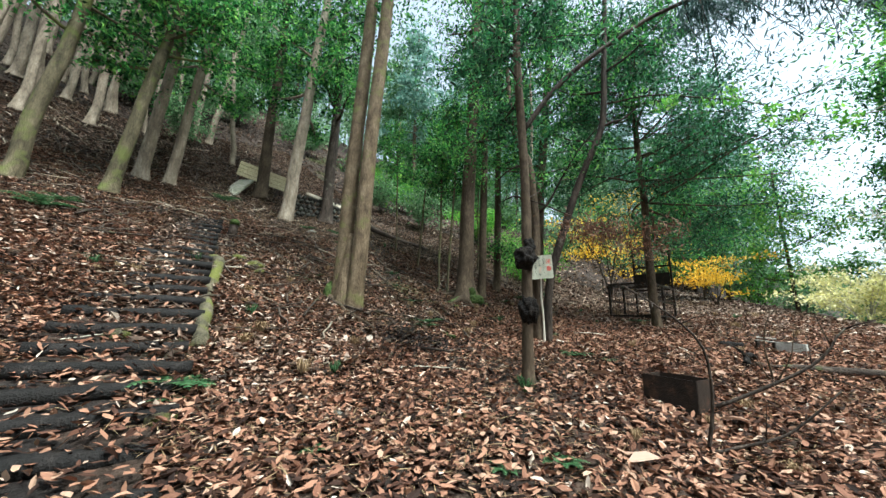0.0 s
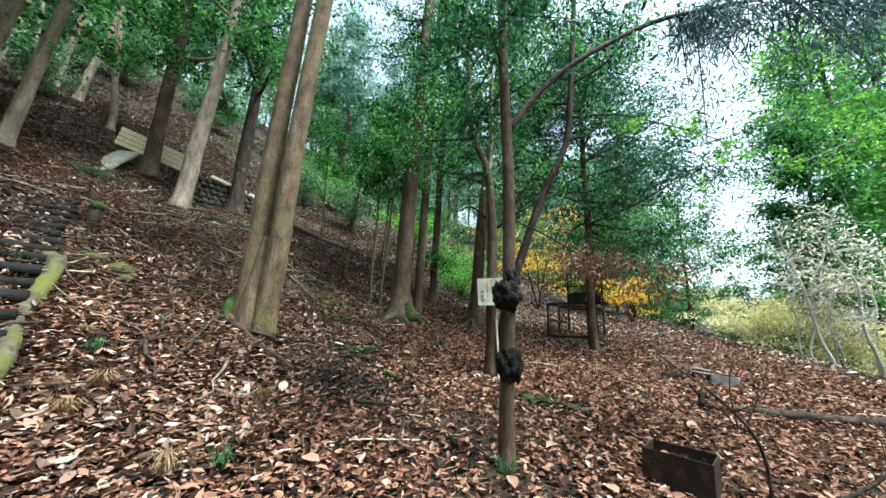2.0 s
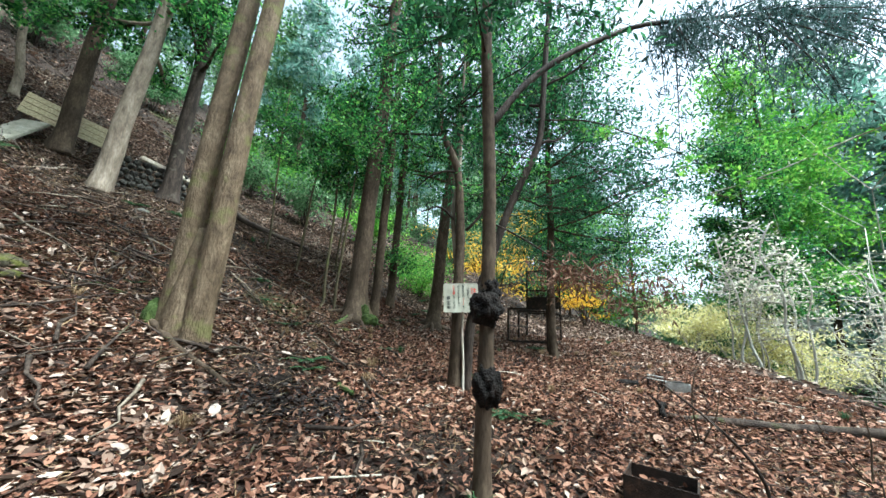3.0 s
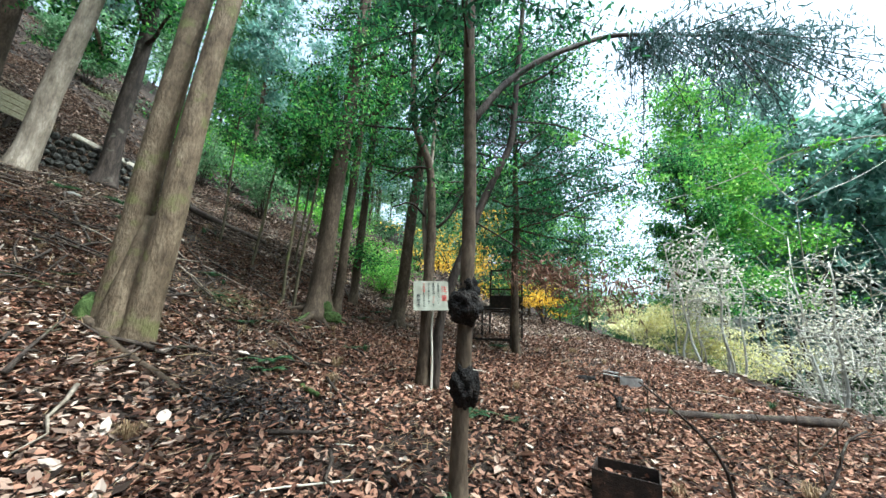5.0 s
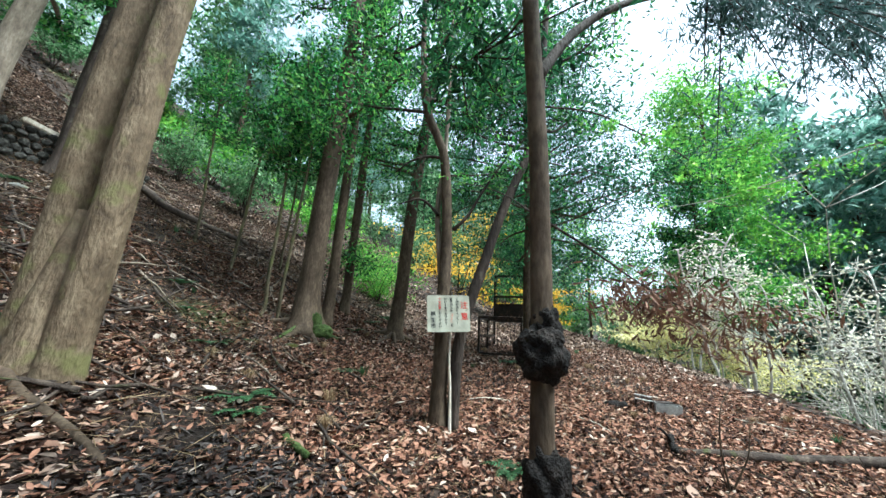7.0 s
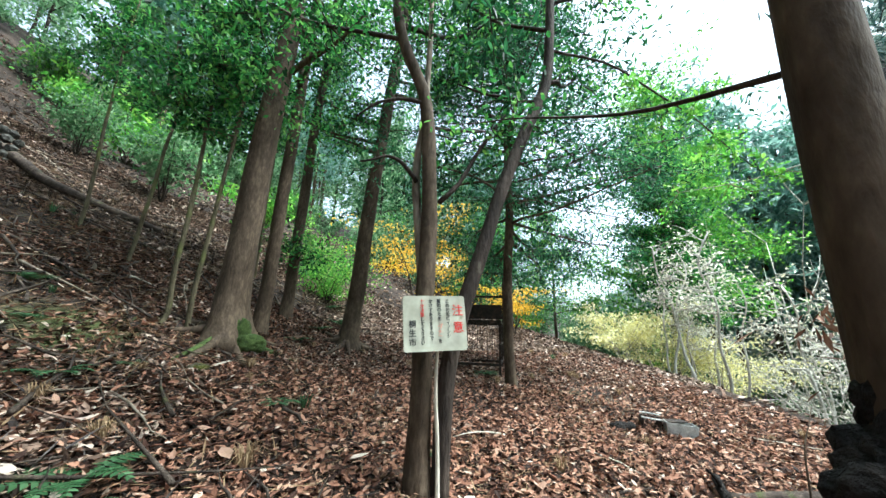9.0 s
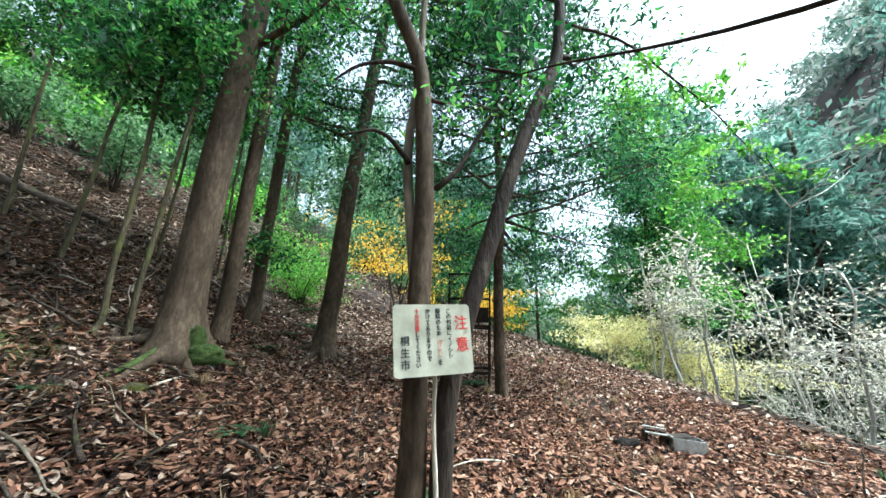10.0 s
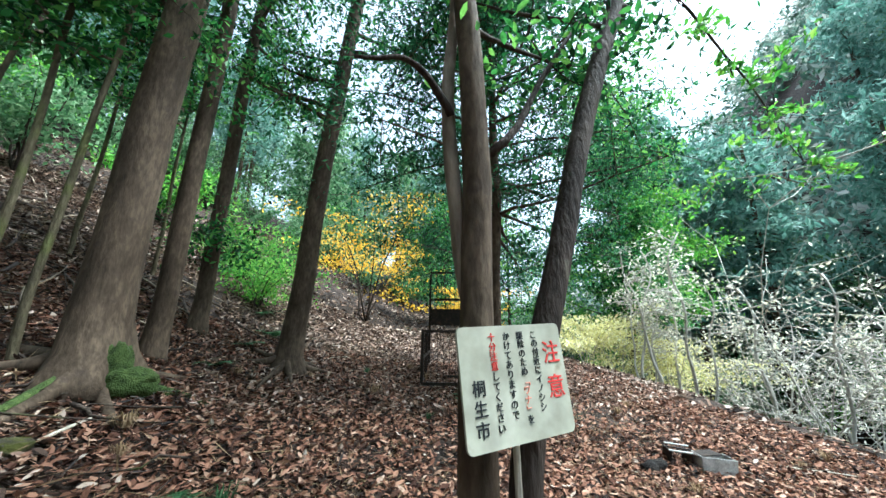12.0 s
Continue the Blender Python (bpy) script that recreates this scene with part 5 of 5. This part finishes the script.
def box_leaves():
    rnd = np.random.default_rng(17)
    a = radians(-38)
    u, v = rnd.uniform(-0.22, 0.22, 110), rnd.uniform(-0.15, 0.15, 110)
    x, y = 2.56 + u * math.cos(a) - v * math.sin(a), 2.72 + u * math.sin(a) + v * math.cos(a)
    z = gz(2.56, 2.72) + 0.14 + rnd.uniform(0, 0.09, 110)
    vv, ff = leaf_cloud(np.stack([x, y, z], 1), 0.08, rnd, narrow=0.42, flat=0.5, six=True)
    tagged(new("leaf_pile", mesh_of("leaf_pile", vv, ff, LITTER, False)), "brown leaves gathered in the steel box", "leaves", kind="stuff")


box_leaves()


def large_leaves():
    """A few big dry leaves lying on top of the litter."""
    rnd = np.random.default_rng(29)
    x, y = rnd.uniform(-2.2, 4.5, 60), rnd.uniform(0.3, 6.0, 60)
    z = ground_z(x, y) + 0.065
    v, f = leaf_cloud(np.stack([x, y, z], 1), 0.17, rnd, narrow=0.55, flat=0.8, six=True)
    tagged(new("large_leaves", mesh_of("large_leaves", v, f, LEAF_PALE, False)), "large pale dry leaves lying on the litter", "leaves", kind="stuff")


large_leaves()


def brushwood():
    """Fallen branches lying thick over the slope."""
    rnd = np.random.default_rng(43)
    items, pale = [], []
    for k in range(1300):
        x, y = rnd.uniform(-19, 0.2), rnd.uniform(2.5, 17)
        if rnd.uniform() > 0.3 - 0.1 * x or not off_stairs(np.array([x]), np.array([y]))[0]:
            continue
        a, L = rnd.uniform(0, 6.283), rnd.uniform(0.4, 1.9)
        q = []
        for t in np.linspace(0, 1, 5):
            px, py = x + L * t * math.cos(a) + rnd.normal(0, 0.03), y + L * t * math.sin(a) + rnd.normal(0, 0.03)
            q.append((px, py, gz(px, py) + 0.05 + rnd.uniform(0, 0.06)))
        (items if k % 6 else pale).append(tube(np.array(q), np.linspace(rnd.uniform(0.008, 0.03), 0.004, 5), 5, 0.1, k))
    tagged(new("brushwood", mesh_of("brushwood", *joined(items), LOGWOOD)), "dark fallen branches lying over the slope", "branches", kind="stuff")
    tagged(new("brushwood", mesh_of("brushwood", *joined(pale), BARK_PALE)), "pale bare branches lying over the slope", "branches", kind="stuff")


brushwood()
